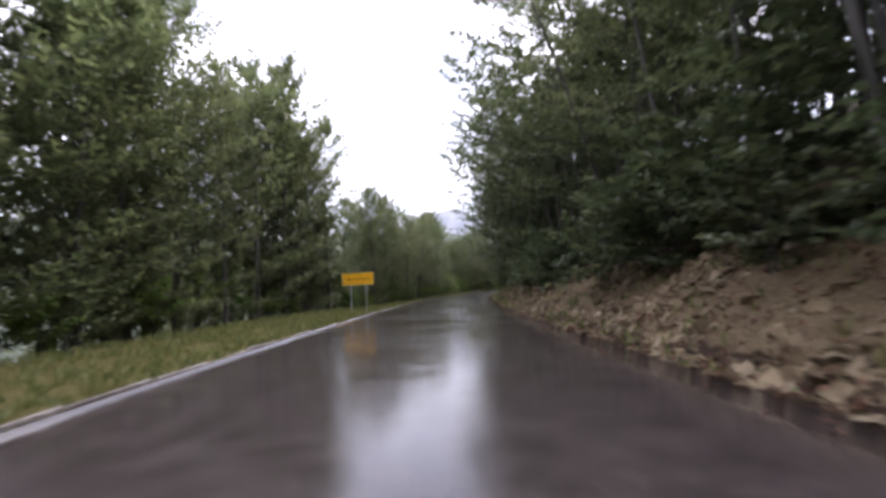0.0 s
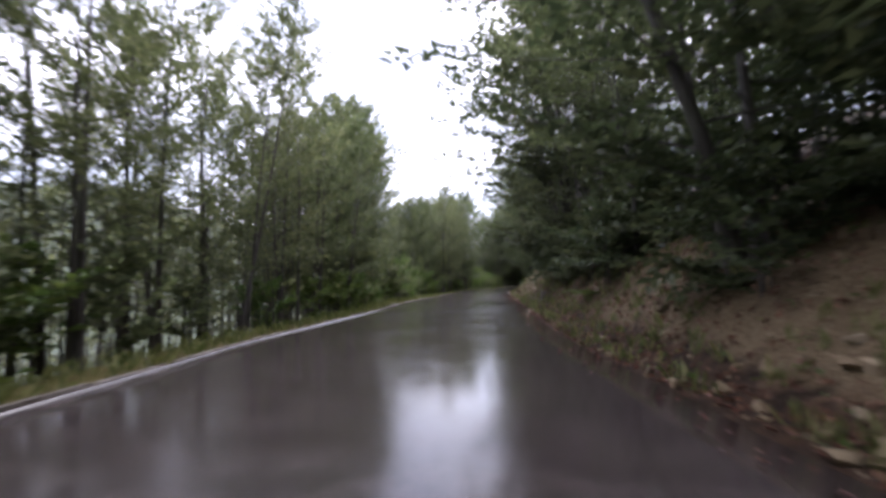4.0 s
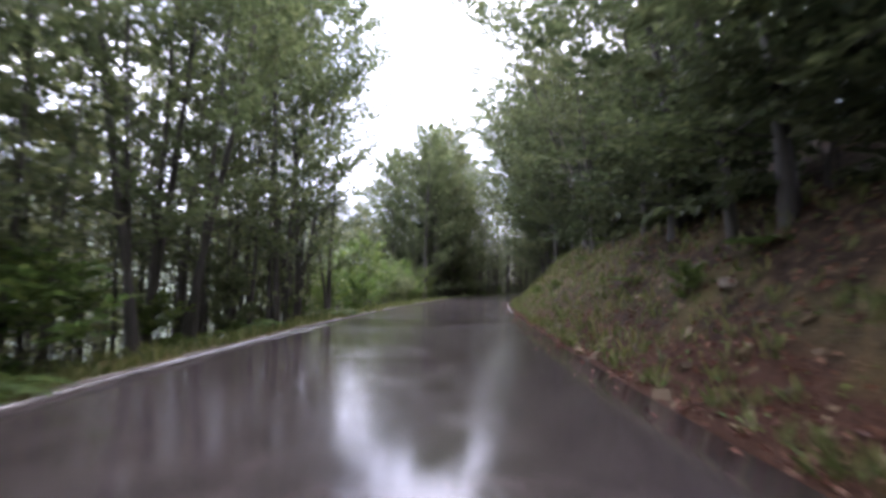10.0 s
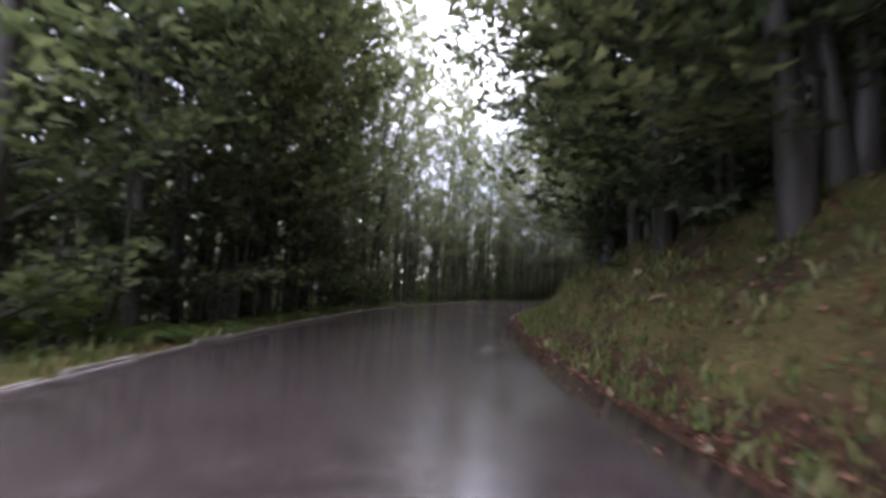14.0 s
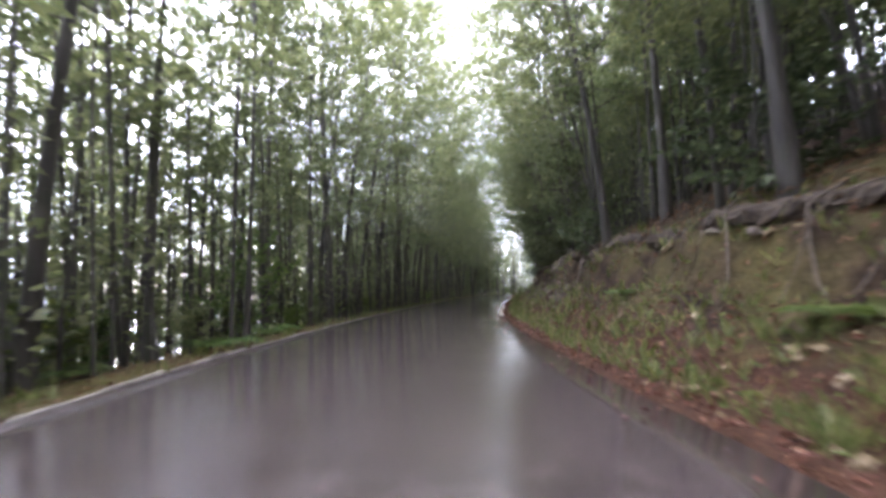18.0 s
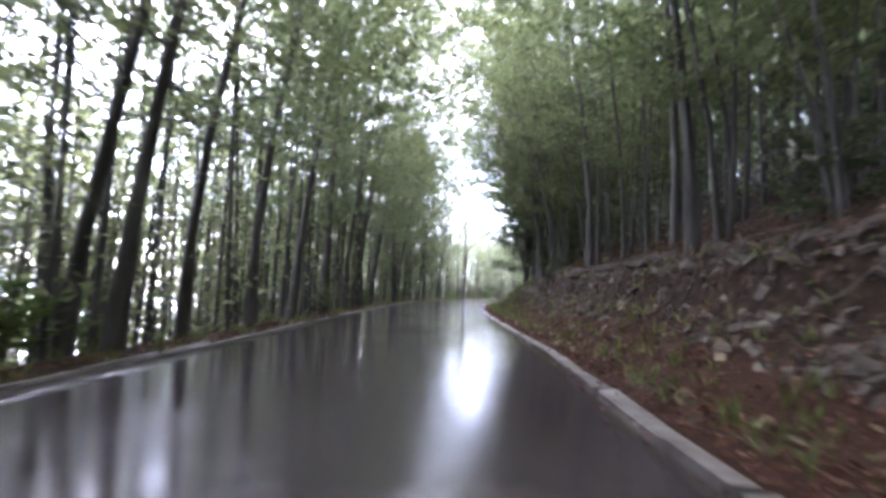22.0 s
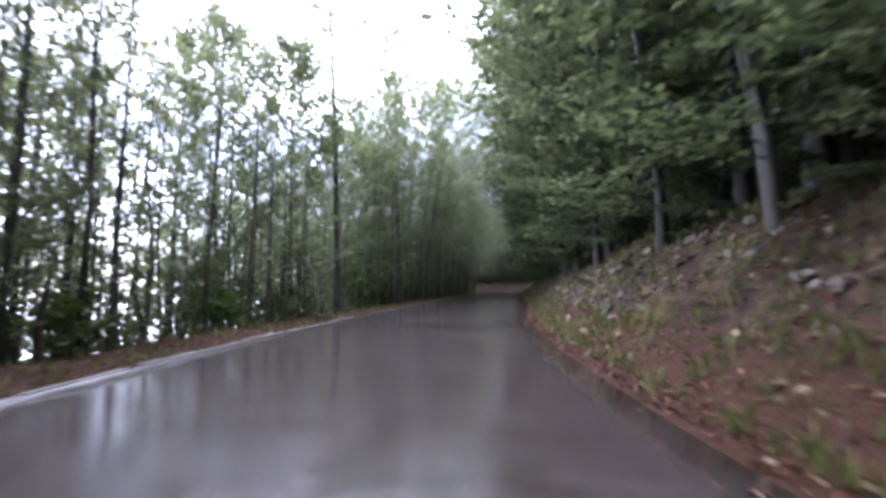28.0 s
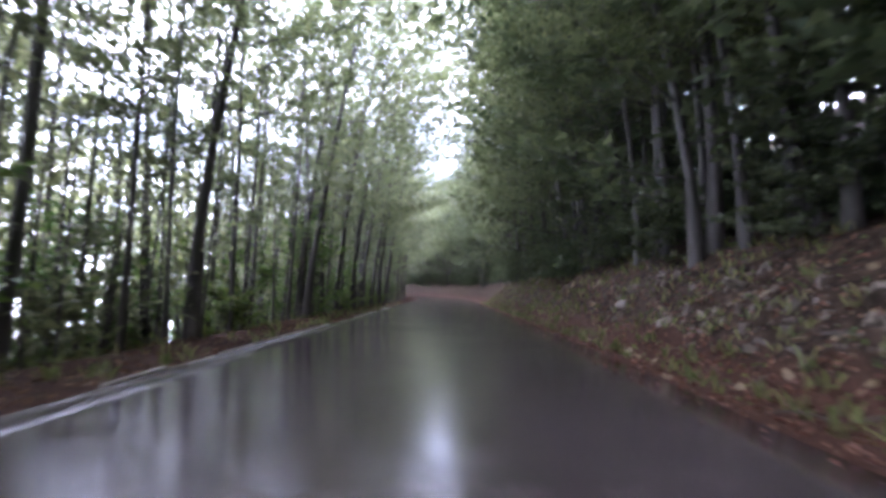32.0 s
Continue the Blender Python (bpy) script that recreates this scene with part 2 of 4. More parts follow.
LITTER = leaf_material("fallen_leaves", (0.060, 0.026, 0.015), (0.130, 0.060, 0.033), (0.25, 0.155, 0.095), 0.05, 0.2)

BARK, nodes, links, bsdf = material("wet_bark")
n1 = add_noise(nodes, links, 6, 6, stretch=(1, 1, 0.15))
n2 = add_noise(nodes, links, 1.1, 3)
r1 = add_ramp(nodes, links, n1.outputs["Fac"], [(0.3, (0.020, 0.017, 0.014)), (0.55, (0.058, 0.051, 0.044)), (0.8, (0.125, 0.118, 0.106))])
c = add_mix(nodes, links, add_ramp(nodes, links, n2.outputs["Fac"], [(0.5, (0, 0, 0)), (0.7, (0.5, 0.5, 0.5))]).outputs["Color"], r1.outputs["Color"], (0.05, 0.065, 0.03))
links.new(c, bsdf.inputs["Base Color"])
bsdf.inputs["Roughness"].default_value = 0.6
add_bump(nodes, links, bsdf, n1.outputs["Fac"], 0.6, 0.02)

SMOOTH_BARK, nodes, links, bsdf = material("smooth_grey_bark")
n1 = add_noise(nodes, links, 3.5, 5, stretch=(1, 1, 0.5))
n2 = add_noise(nodes, links, 14, 4, stretch=(0.4, 0.4, 2.0))
r1 = add_ramp(nodes, links, n1.outputs["Fac"], [(0.34, (0.045, 0.045, 0.035)), (0.48, (0.17, 0.16, 0.14)), (0.72, (0.30, 0.285, 0.25))])
r2 = add_ramp(nodes, links, n2.outputs["Fac"], [(0.35, (0.6, 0.6, 0.58)), (0.6, (1.05, 1.05, 1.05))])
links.new(add_mix(nodes, links, 1.0, r1.outputs["Color"], r2.outputs["Color"], "MULTIPLY"), bsdf.inputs["Base Color"])
bsdf.inputs["Roughness"].default_value = 0.5
add_bump(nodes, links, bsdf, n2.outputs["Fac"], 0.3, 0.01)

ASPHALT, nodes, links, bsdf = material("wet_asphalt")
n1 = add_noise(nodes, links, 0.35, 2)
n2 = add_noise(nodes, links, 90, 3)
n3 = add_noise(nodes, links, 2.3, 5)
base = add_ramp(nodes, links, n3.outputs["Fac"], [(0.28, (0.047, 0.038, 0.037)), (0.72, (0.086, 0.070, 0.068))])
grit = add_ramp(nodes, links, n2.outputs["Fac"], [(0.35, (0.55, 0.55, 0.55)), (0.7, (1.25, 1.22, 1.2))])
links.new(add_mix(nodes, links, 1.0, base.outputs["Color"], grit.outputs["Color"], "MULTIPLY"), bsdf.inputs["Base Color"])
blend = add_math(nodes, links, "ADD", add_math(nodes, links, "MULTIPLY", n1.outputs["Fac"], 0.6), add_math(nodes, links, "MULTIPLY", n3.outputs["Fac"], 0.4))
wet = add_ramp(nodes, links, blend, [(0.34, (0.055, 0.055, 0.055)), (0.48, (0.13, 0.13, 0.13)), (0.66, (0.22, 0.22, 0.22))])
links.new(wet.outputs["Color"], bsdf.inputs["Roughness"])
bsdf.inputs["Specular IOR Level"].default_value = 0.5
mixed = add_math(nodes, links, "ADD", add_math(nodes, links, "MULTIPLY", n2.outputs["Fac"], 0.3), add_math(nodes, links, "MULTIPLY", n3.outputs["Fac"], 0.6))
add_bump(nodes, links, bsdf, mixed, 0.055, 0.02)

CONCRETE, nodes, links, bsdf = material("weathered_concrete")
n1 = add_noise(nodes, links, 3, 6)
n2 = add_noise(nodes, links, 40, 4)
info = nodes.new("ShaderNodeObjectInfo")
r1 = add_ramp(nodes, links, n1.outputs["Fac"], [(0.3, (0.11, 0.092, 0.076)), (0.5, (0.25, 0.225, 0.20)), (0.75, (0.40, 0.375, 0.345))])
r2 = add_ramp(nodes, links, info.outputs["Random"], [(0.0, (0.72, 0.70, 0.68)), (1.0, (1.05, 1.04, 1.03))])
links.new(add_mix(nodes, links, 1.0, r1.outputs["Color"], r2.outputs["Color"], "MULTIPLY"), bsdf.inputs["Base Color"])
bsdf.inputs["Roughness"].default_value = 0.55
add_bump(nodes, links, bsdf, n2.outputs["Fac"], 0.5, 0.008)

STONE, nodes, links, bsdf = material("limestone_rubble")
n1 = add_noise(nodes, links, 2.2, 6)
geo = nodes.new("ShaderNodeNewGeometry")
info = nodes.new("ShaderNodeObjectInfo")
spread_ = nodes.new("ShaderNodeMath")
spread_.operation = "FRACT"
links.new(add_math(nodes, links, "MULTIPLY", geo.outputs["Random Per Island"], 0.999), spread_.inputs[0])
both = nodes.new("ShaderNodeMath")
both.operation = "ADD"
links.new(spread_.outputs[0], both.inputs[0])
links.new(info.outputs["Random"], both.inputs[1])
wrap = nodes.new("ShaderNodeMath")
wrap.operation = "FRACT"
links.new(both.outputs[0], wrap.inputs[0])
r0 = add_ramp(nodes, links, wrap.outputs[0], [(0.0, (0.092, 0.067, 0.043)), (0.5, (0.195, 0.148, 0.094)), (0.85, (0.28, 0.224, 0.148)), (1.0, (0.35, 0.30, 0.225))])
r1 = add_ramp(nodes, links, n1.outputs["Fac"], [(0.3, (0.5, 0.47, 0.42)), (0.7, (1.15, 1.12, 1.08))])
links.new(add_mix(nodes, links, 1.0, r0.outputs["Color"], r1.outputs["Color"], "MULTIPLY"), bsdf.inputs["Base Color"])
bsdf.inputs["Roughness"].default_value = 0.7
bsdf.inputs["Specular IOR Level"].default_value = 0.2
add_bump(nodes, links, bsdf, n1.outputs["Fac"], 0.5, 0.03)

# rubble stone in a darker tone: the wooded bank's shade put into its colour
DARK_STONE, nodes, links, bsdf = material("earth_stained_stone")
n1 = add_noise(nodes, links, 5, 6)
geo = nodes.new("ShaderNodeNewGeometry")
info = nodes.new("ShaderNodeObjectInfo")
mixed = add_math(nodes, links, "ADD", add_math(nodes, links, "MULTIPLY", geo.outputs["Random Per Island"], 0.5), add_math(nodes, links, "MULTIPLY", info.outputs["Random"], 0.5))
r0 = add_ramp(nodes, links, mixed, [(0.0, (0.045, 0.033, 0.025)), (0.5, (0.105, 0.083, 0.064)), (1.0, (0.21, 0.18, 0.145))])
r1 = add_ramp(nodes, links, n1.outputs["Fac"], [(0.35, (0.45, 0.42, 0.36)), (0.65, (1.15, 1.12, 1.08))])
links.new(add_mix(nodes, links, 1.0, r0.outputs["Color"], r1.outputs["Color"], "MULTIPLY"), bsdf.inputs["Base Color"])
bsdf.inputs["Roughness"].default_value = 0.6
add_bump(nodes, links, bsdf, n1.outputs["Fac"], 0.8, 0.03)

EARTH, nodes, links, bsdf = material("verge_and_bank_earth")
cover = nodes.new("ShaderNodeVertexColor")
cover.layer_name = "cover"
sep = nodes.new("ShaderNodeSeparateColor")
links.new(cover.outputs["Color"], sep.inputs["Color"])
n1 = add_noise(nodes, links, 0.8, 6)
n2 = add_noise(nodes, links, 5, 6)
n3 = add_noise(nodes, links, 28, 4)
soil = add_ramp(nodes, links, n2.outputs["Fac"], [(0.32, (0.014, 0.009, 0.006)), (0.52, (0.042, 0.027, 0.017)), (0.72, (0.09, 0.060, 0.037))])
green = add_ramp(nodes, links, n3.outputs["Fac"], [(0.3, (0.050, 0.052, 0.013)), (0.6, (0.135, 0.112, 0.040)), (0.8, (0.26, 0.20, 0.10))])
scree = add_ramp(nodes, links, n3.outputs["Fac"], [(0.3, (0.070, 0.048, 0.026)), (0.55, (0.165, 0.122, 0.072)), (0.75, (0.27, 0.215, 0.145))])
red = add_ramp(nodes, links, n3.outputs["Fac"], [(0.3, (0.024, 0.011, 0.007)), (0.6, (0.072, 0.034, 0.020)), (0.8, (0.13, 0.075, 0.046))])


def patch(weight, grain, sharp=3.0):
    k = add_math(nodes, links, "MULTIPLY", grain, 1.0)
    d = nodes.new("ShaderNodeMath")
    d.operation = "ADD"
    links.new(weight, d.inputs[0])
    links.new(k, d.inputs[1])
    e = nodes.new("ShaderNodeMath")
    e.operation, e.use_clamp = "MULTIPLY_ADD", True
    links.new(d.outputs[0], e.inputs[0])
    e.inputs[1].default_value, e.inputs[2].default_value = sharp, -0.9 * sharp
    return e.outputs[0]


c = add_mix(nodes, links, patch(sep.outputs["Green"], n2.outputs["Fac"]), soil.outputs["Color"], scree.outputs["Color"])
c = add_mix(nodes, links, patch(sep.outputs["Blue"], n2.outputs["Fac"]), c, red.outputs["Color"])
c = add_mix(nodes, links, patch(sep.outputs["Red"], n1.outputs["Fac"]), c, green.outputs["Color"])
links.new(c, bsdf.inputs["Base Color"])
bsdf.inputs["Roughness"].default_value = 0.85
bsdf.inputs["Specular IOR Level"].default_value = 0.15
add_bump(nodes, links, bsdf, add_math(nodes, links, "ADD", add_math(nodes, links, "MULTIPLY", n3.outputs["Fac"], 0.45), add_math(nodes, links, "MULTIPLY", n2.outputs["Fac"], 0.6)), 1.0, 0.12)


def plain(name, colour, rough_=0.5, metal=0.0, grain=20.0, change=0.25):
    m, nodes, links, bsdf = material(name)
    n = add_noise(nodes, links, grain, 5)
    lo, hi = tuple(v * (1 - change) for v in colour), tuple(min(1, v * (1 + change)) for v in colour)
    links.new(add_ramp(nodes, links, n.outputs["Fac"], [(0.3, lo), (0.7, hi)]).outputs["Color"], bsdf.inputs["Base Color"])
    bsdf.inputs["Roughness"].default_value, bsdf.inputs["Metallic"].default_value = rough_, metal
    add_bump(nodes, links, bsdf, n.outputs["Fac"], 0.15, 0.004)
    return m


SIGN_YELLOW = plain("yellow_sign_sheet", (0.78, 0.40, 0.012), 0.35, 0, 6, 0.10)
SIGN_BLACK = plain("dark_lettering", (0.07, 0.035, 0.012), 0.5, 0, 30, 0.2)
SIGN_EDGE = plain("pale_folded_edge", (0.62, 0.50, 0.20), 0.4, 0.0, 12, 0.15)
GALVANISED = plain("galvanised_tube", (0.42, 0.43, 0.45), 0.4, 0.7, 25, 0.15)
ROOT = plain("root_bark", (0.095, 0.072, 0.052), 0.6, 0, 14, 0.45)
TURF = plain("soil_and_litter", (0.050, 0.036, 0.025), 0.9, 0, 11, 0.8)
HILL = plain("far_wooded_slope", (0.042, 0.056, 0.034), 0.9, 0, 0.05, 0.45)
# valley mist put into a pale, faintly glowing ground colour
MIST_GLOW, nodes, links, bsdf = material("mist_in_the_valley")
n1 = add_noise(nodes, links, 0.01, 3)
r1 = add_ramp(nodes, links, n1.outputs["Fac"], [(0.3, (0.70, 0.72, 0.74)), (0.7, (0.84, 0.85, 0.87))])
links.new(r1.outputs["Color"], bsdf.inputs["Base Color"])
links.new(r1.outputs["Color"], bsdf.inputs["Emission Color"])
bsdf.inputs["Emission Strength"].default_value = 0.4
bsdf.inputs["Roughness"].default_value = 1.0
# distance haze painted into the ridge: blue-grey base plus a little emission
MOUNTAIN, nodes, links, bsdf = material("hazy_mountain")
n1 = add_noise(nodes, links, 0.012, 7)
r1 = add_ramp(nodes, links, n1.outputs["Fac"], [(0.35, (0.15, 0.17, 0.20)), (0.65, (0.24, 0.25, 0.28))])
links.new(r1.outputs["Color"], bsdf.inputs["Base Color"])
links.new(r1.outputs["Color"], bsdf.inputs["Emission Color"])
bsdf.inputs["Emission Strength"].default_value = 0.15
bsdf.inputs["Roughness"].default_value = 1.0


# ---- mesh helpers ----
def mesh_of(name, verts, faces, mat, soft_shade=False):
    me = bpy.data.meshes.new(name)
    me.from_pydata(np.asarray(verts).tolist() if len(verts) else [], [], faces.tolist() if isinstance(faces, np.ndarray) else faces)
    for m in mat if isinstance(mat, (list, tuple)) else [mat]:
        me.materials.append(m)
    if soft_shade:
        me.polygons.foreach_set("use_smooth", [True] * len(me.polygons))
    me.update()
    return me


def part(name, data, parent=None, label=""):
    ob = new(name, data)
    if parent:
        ob.parent = parent
    return tagged(ob, label)


def bm_mesh(name, bm, mat, soft_shade=False):
    me = bpy.data.meshes.new(name)
    bm.to_mesh(me)
    bm.free()
    me.materials.append(mat)
    if soft_shade:
        me.polygons.foreach_set("use_smooth", [True] * len(me.polygons))
    return me


def box_bm(x0, x1, y0, y1, z0, z1, bevel=0.0):
    bm = bmesh.new()
    bmesh.ops.create_cube(bm, size=1, matrix=Matrix.LocRotScale(((x0 + x1) / 2, (y0 + y1) / 2, (z0 + z1) / 2), None, (x1 - x0, y1 - y0, z1 - z0)))
    if bevel:
        bmesh.ops.bevel(bm, geom=bm.edges, offset=bevel, segments=2, affect="EDGES")
    return bm


class Tubes:
    """Collects tapered, bent tubes in one mesh."""

    def __init__(self):
        self.v, self.f, self.n = [], [], 0

    def add(self, points, radii, sides=6):
        points = np.asarray(points, float)
        ring = np.arange(sides) * 2 * np.pi / sides
        d = np.gradient(points, axis=0)
        d /= np.linalg.norm(d, axis=1)[:, None] + 1e-9
        ref = np.array([0.0, 0, 1]) if abs(d[:, 2]).mean() < 0.8 else np.array([1.0, 0, 0])
        a = np.cross(d, ref)
        a /= np.linalg.norm(a, axis=1)[:, None] + 1e-9
        b = np.cross(d, a)
        for k in range(len(points)):
            self.v.append(points[k] + radii[k] * (np.cos(ring)[:, None] * a[k] + np.sin(ring)[:, None] * b[k]))
        for k in range(len(points) - 1):
            o = self.n + k * sides
            self.f += [(o + i, o + (i + 1) % sides, o + sides + (i + 1) % sides, o + sides + i) for i in range(sides)]
        self.f.append(tuple(self.n + (len(points) - 1) * sides + i for i in range(sides)))
        self.n += len(points) * sides

    def mesh(self, name, mat):
        return mesh_of(name, np.concatenate(self.v), self.f, mat, True)


def leaf_faces(p, d, normal, length, width, curl=0.18):
    """Folded kite-shaped leaves, one quad each."""
    side = np.cross(d, normal)
    side /= np.linalg.norm(side, axis=1)[:, None] + 1e-9
    up = np.cross(side, d)
    l, w = length[:, None], width[:, None]
    mid = p + d * l * 0.48
    v = np.stack([p, mid + side * w / 2 + up * l * curl, p + d * l - up * l * curl, mid - side * w / 2 + up * l * curl], 1).reshape(-1, 3)
    return v, np.arange(len(v)).reshape(-1, 4)


def small_leaves(p, d, normal, length, width):
    """Slim three-cornered leaves, one triangle each."""
    side = np.cross(d, normal)
    side /= np.linalg.norm(side, axis=1)[:, None] + 1e-9
    l, w = length[:, None], width[:, None]
    root = p + d * l * 0.2
    return np.stack([root + side * w / 2, p + d * l, root - side * w / 2], 1).reshape(-1, 3), np.arange(3 * len(p)).reshape(-1, 3)


def unit(v):
    return v / (np.linalg.norm(v, axis=-1, keepdims=True) + 1e-9)


def road_z(s, u):
    return 0.002 * rough(s, u, 0.6, 23)


def tree_meshes(seed, tall, girth, low, spread, limbs, twigs, leaves, leaf, rise, leaf_mat, lean=0.0, stems=1, fat=1.0, fine=False, bark=None):
    """Meshes of a trunk with limbs and of a leafy crown. low: where the crown begins, as a share of the height."""
    rng = np.random.default_rng(seed)
    trunks, wood, P, D, N, Z = [], Tubes(), [], [], [], []
    if fine:
        leaves, leaf = int(leaves * 1.9), leaf * 0.76
    for stem in range(stems):
        h = tall * (1 if stem == 0 else rng.uniform(0.7, 0.95))
        k = np.linspace(0, 1, 9)
        tilt = rng.uniform(-0.04, 0.04, 2) + (rng.uniform(-0.16, 0.16, 2) if stems > 1 else 0)
        wob = rng.uniform(0, 6, 4)
        trunk = np.stack([h * (tilt[0] * k + 0.012 * np.sin(5 * k + wob[0]) * k + lean * k ** 1.5), h * (tilt[1] * k + 0.012 * np.sin(4 * k + wob[1]) * k), h * k], 1)
        trunk[:, :2] += rng.uniform(-0.25, 0.25, 2) if stem else 0
        radii = girth * (1 if stem == 0 else 0.75) * (1 - 0.9 * k) + girth * 0.55 * np.exp(-k * 28)
        trunk[0, 2] = -0.5
        trunks.append(Tubes())
        trunks[-1].add(trunk, radii, 8)
        for i in range(max(3, limbs // stems)):
            q = low + (0.985 - low) * ((i + rng.uniform(0, 1)) / (limbs / stems)) ** 0.9
            q = min(q, 0.985)
            o = np.array([np.interp(q, k, trunk[:, j]) for j in range(3)])
            inner = (q - low) / (1 - low)
            reach = spread * (np.clip(np.sin(np.pi * (0.16 + 0.80 * inner)) ** 0.8, 0.12, 1)) * rng.uniform(0.65, 1.15)
            az = i * 2.4 + rng.uniform(-0.5, 0.5)
            e = radians(rise + 28 * inner + rng.uniform(-14, 14))
            flat = np.array([np.cos(az), np.sin(az), 0])
            m = np.linspace(0, 1, 4)
            bend = rng.uniform(-0.10, 0.16)
            limb = o + np.outer(m * reach * np.cos(e), flat) + np.outer(m * reach * np.sin(e) + bend * reach * m * m, (0, 0, 1.0))
            r0 = max(0.008, girth * 0.28 * (1 - 0.75 * q))
            wood.add(limb, r0 * (1 - 0.85 * m), 3)
            tip = unit(limb[-1] - limb[-2])
            for j in range(twigs):
                a = 0.18 + 0.82 * (j + rng.uniform(0, 1)) / twigs
                b = np.array([np.interp(a, m, limb[:, c_]) for c_ in range(3)])
                across = np.cross(tip, (0, 0, 1.0)) * (1 if j % 2 else -1)
                w = unit(tip * rng.uniform(0.5, 1.1) + across * rng.uniform(0.3, 0.95) + np.array([0, 0, rng.uniform(-0.25, 0.4)]))
                if j == twigs - 1:
                    b, w = limb[-1], tip
                ln = rng.uniform(0.45, 0.95) * (0.55 + 0.16 * reach) * fat
                tt = np.linspace(0.08, 1, leaves) * ln
                pos = b + np.outer(tt, w) + np.outer(-0.12 * tt * tt, (0, 0, 1.0)) + rng.normal(0, 0.07 if fine else 0.03, (leaves, 3))
                sgn = np.where(np.arange(leaves) % 2, 1.0, -1.0)[:, None]
                ac = unit(np.cross(w, (0, 0, 1.0)))
                dr = unit(w * 0.7 + ac * sgn * 0.8 + rng.normal(0, 0.28, (leaves, 3)))
                P.append(pos), D.append(dr)
                N.append(np.array([0, 0, 1.0]) + rng.normal(0, 0.42, (leaves, 3)))
                Z.append(rng.uniform(0.7, 1.25, leaves) * leaf)
    P, D, N, Z = np.concatenate(P), np.concatenate(D), np.concatenate(N), np.concatenate(Z)
    v, f = small_leaves(P, D, N, Z * 1.1, Z * 0.66) if fine else leaf_faces(P, D, N, Z, Z * 0.62)
    bark = bark or BARK
    return [q.mesh("trunk", bark) for q in trunks] + [wood.mesh("limbwork", bark), mesh_of("crown", v, f, leaf_mat)]


class Kind:
    """A kind of tree or bush: its meshes are made once, its things are set one by one."""

    def __init__(self, name, label, category, group, meshes):
        self.name, self.label, self.category, self.group, self.meshes, self.first = name, label, category, group, meshes, None

    def mark(self, tall):
        self.tall = tall
        return self

    def put(self, s, u, size=1.0, turn=0.0, sink=0.05, label="", wide=1.0):
        p = ground_at(s, u)
        m = Matrix.LocRotScale((p.x, p.y, p.z - sink), Euler((0, 0, radians(turn))), (size * wide, size * wide, size))
        if self.first is None:
            ob = tagged(new(self.name), self.label, self.category, self.group)
            for me in self.meshes:
                tagged(part(me.name.split(".")[0], me, ob), kind="" if me.name.startswith("trunk") else "stuff")
            ob.matrix_basis = m
            self.first = ob
        else:
            ob = self.first.copy()
            scene.collection.objects.link(ob)
            for ch in self.first.children:
                o = ch.copy()
                scene.collection.objects.link(o)
                o.parent = ob
            ob.matrix_basis = m
        if label:
            tagged(ob, label)
        return ob


# ---- ground and road ----
lv = [0, 0.12, 0.25, 0.45, 0.7, 1, 1.4, 1.9, 2.5, 3.2, 4, 5, 6.2, 7.6, 9.5, 12, 15, 19, 24, 30, 38]
rv = [0, 0.15, 0.3, 0.45] + [0.6 + 0.2 * k for k in range(22)] + [5.2, 5.6, 6.1, 6.7, 7.4, 8.2, 9.2, 10.5, 12, 14, 17, 21, 26, 32, 38]
rows_s = np.arange(S0, S1, 0.5)
gv, gf, gc = [], [], []
cols = len(lv) + 1 + len(rv)
for s in rows_s:
    left, right = lane(LEFT, s), lane(RIGHT, s)
    foot = lane(SHOULDER, s)
    for u in [-left - v for v in reversed(lv)] + [(right - left) / 2] + [right + v for v in rv]:
        gv.append(ground_at(s, u) if u != (right - left) / 2 else at(s, u, -0.06))
        v = max(-left - u, u - right)
        if u < 0:
            fall = 0.6 * smooth(136, 150, s) + 0.4 * smooth(205, 225, s)
            gc.append(((1.0 - 0.75 * smooth(verge(s) + 0.5, verge(s) + 4, v)) * (1 - 0.7 * fall), 0.05, 0.12 + 0.55 * fall, 1))
        else:
            on = smooth(foot, foot + 0.5, v) * (1 - smooth(5.5, 8, v))
            gc.append((0.62 * lane(GREEN, s) * (0.35 + 0.65 * on) * (1 - 0.8 * smooth(6, 9, v)), lane(SCREE, s) * max(on, 0.25) * (1 - smooth(4, 6.5, v)),
                       lane(RED, s) * (1 - 0.75 * smooth(foot, foot + 1.2, v)) + 0.05, 1))
nr = len(rows_s)
for i in range(nr - 1):
    for j in range(cols - 1):
        a = i * cols + j
        gf.append((a, a + 1, a + cols + 1, a + cols))
me = mesh_of("ground", gv, gf, EARTH, True)
att = me.color_attributes.new("cover", "FLOAT_COLOR", "POINT")
att.data.foreach_set("color", np.array(gc, np.float32).ravel())
tagged(new("ground", me), "grass verge, forest floor and stony earth bank beside the road", "ground", kind="structure")

rvv, rff = [], []
for i, s in enumerate(rows_s):
    left, right = lane(LEFT, s), lane(RIGHT, s)
    wob = 0.05 * rough(s, 0, 0.5, 21) + 0.03 * rough(s, 0, 2.0, 22)
    us = np.linspace(-left + 0.02, right + 0.06 + wob, 13)
    for k, u in enumerate(us):
        z = road_z(s, u) if 0 < k < 12 else 0.0
        rvv.append(at(s, u, z))
    rvv.append(at(s, us[-1] + 0.02, -0.12))
    rvv.append(at(s, us[0] - 0.005, -0.12))
    if i:
        a, b = (i - 1) * 15, i * 15
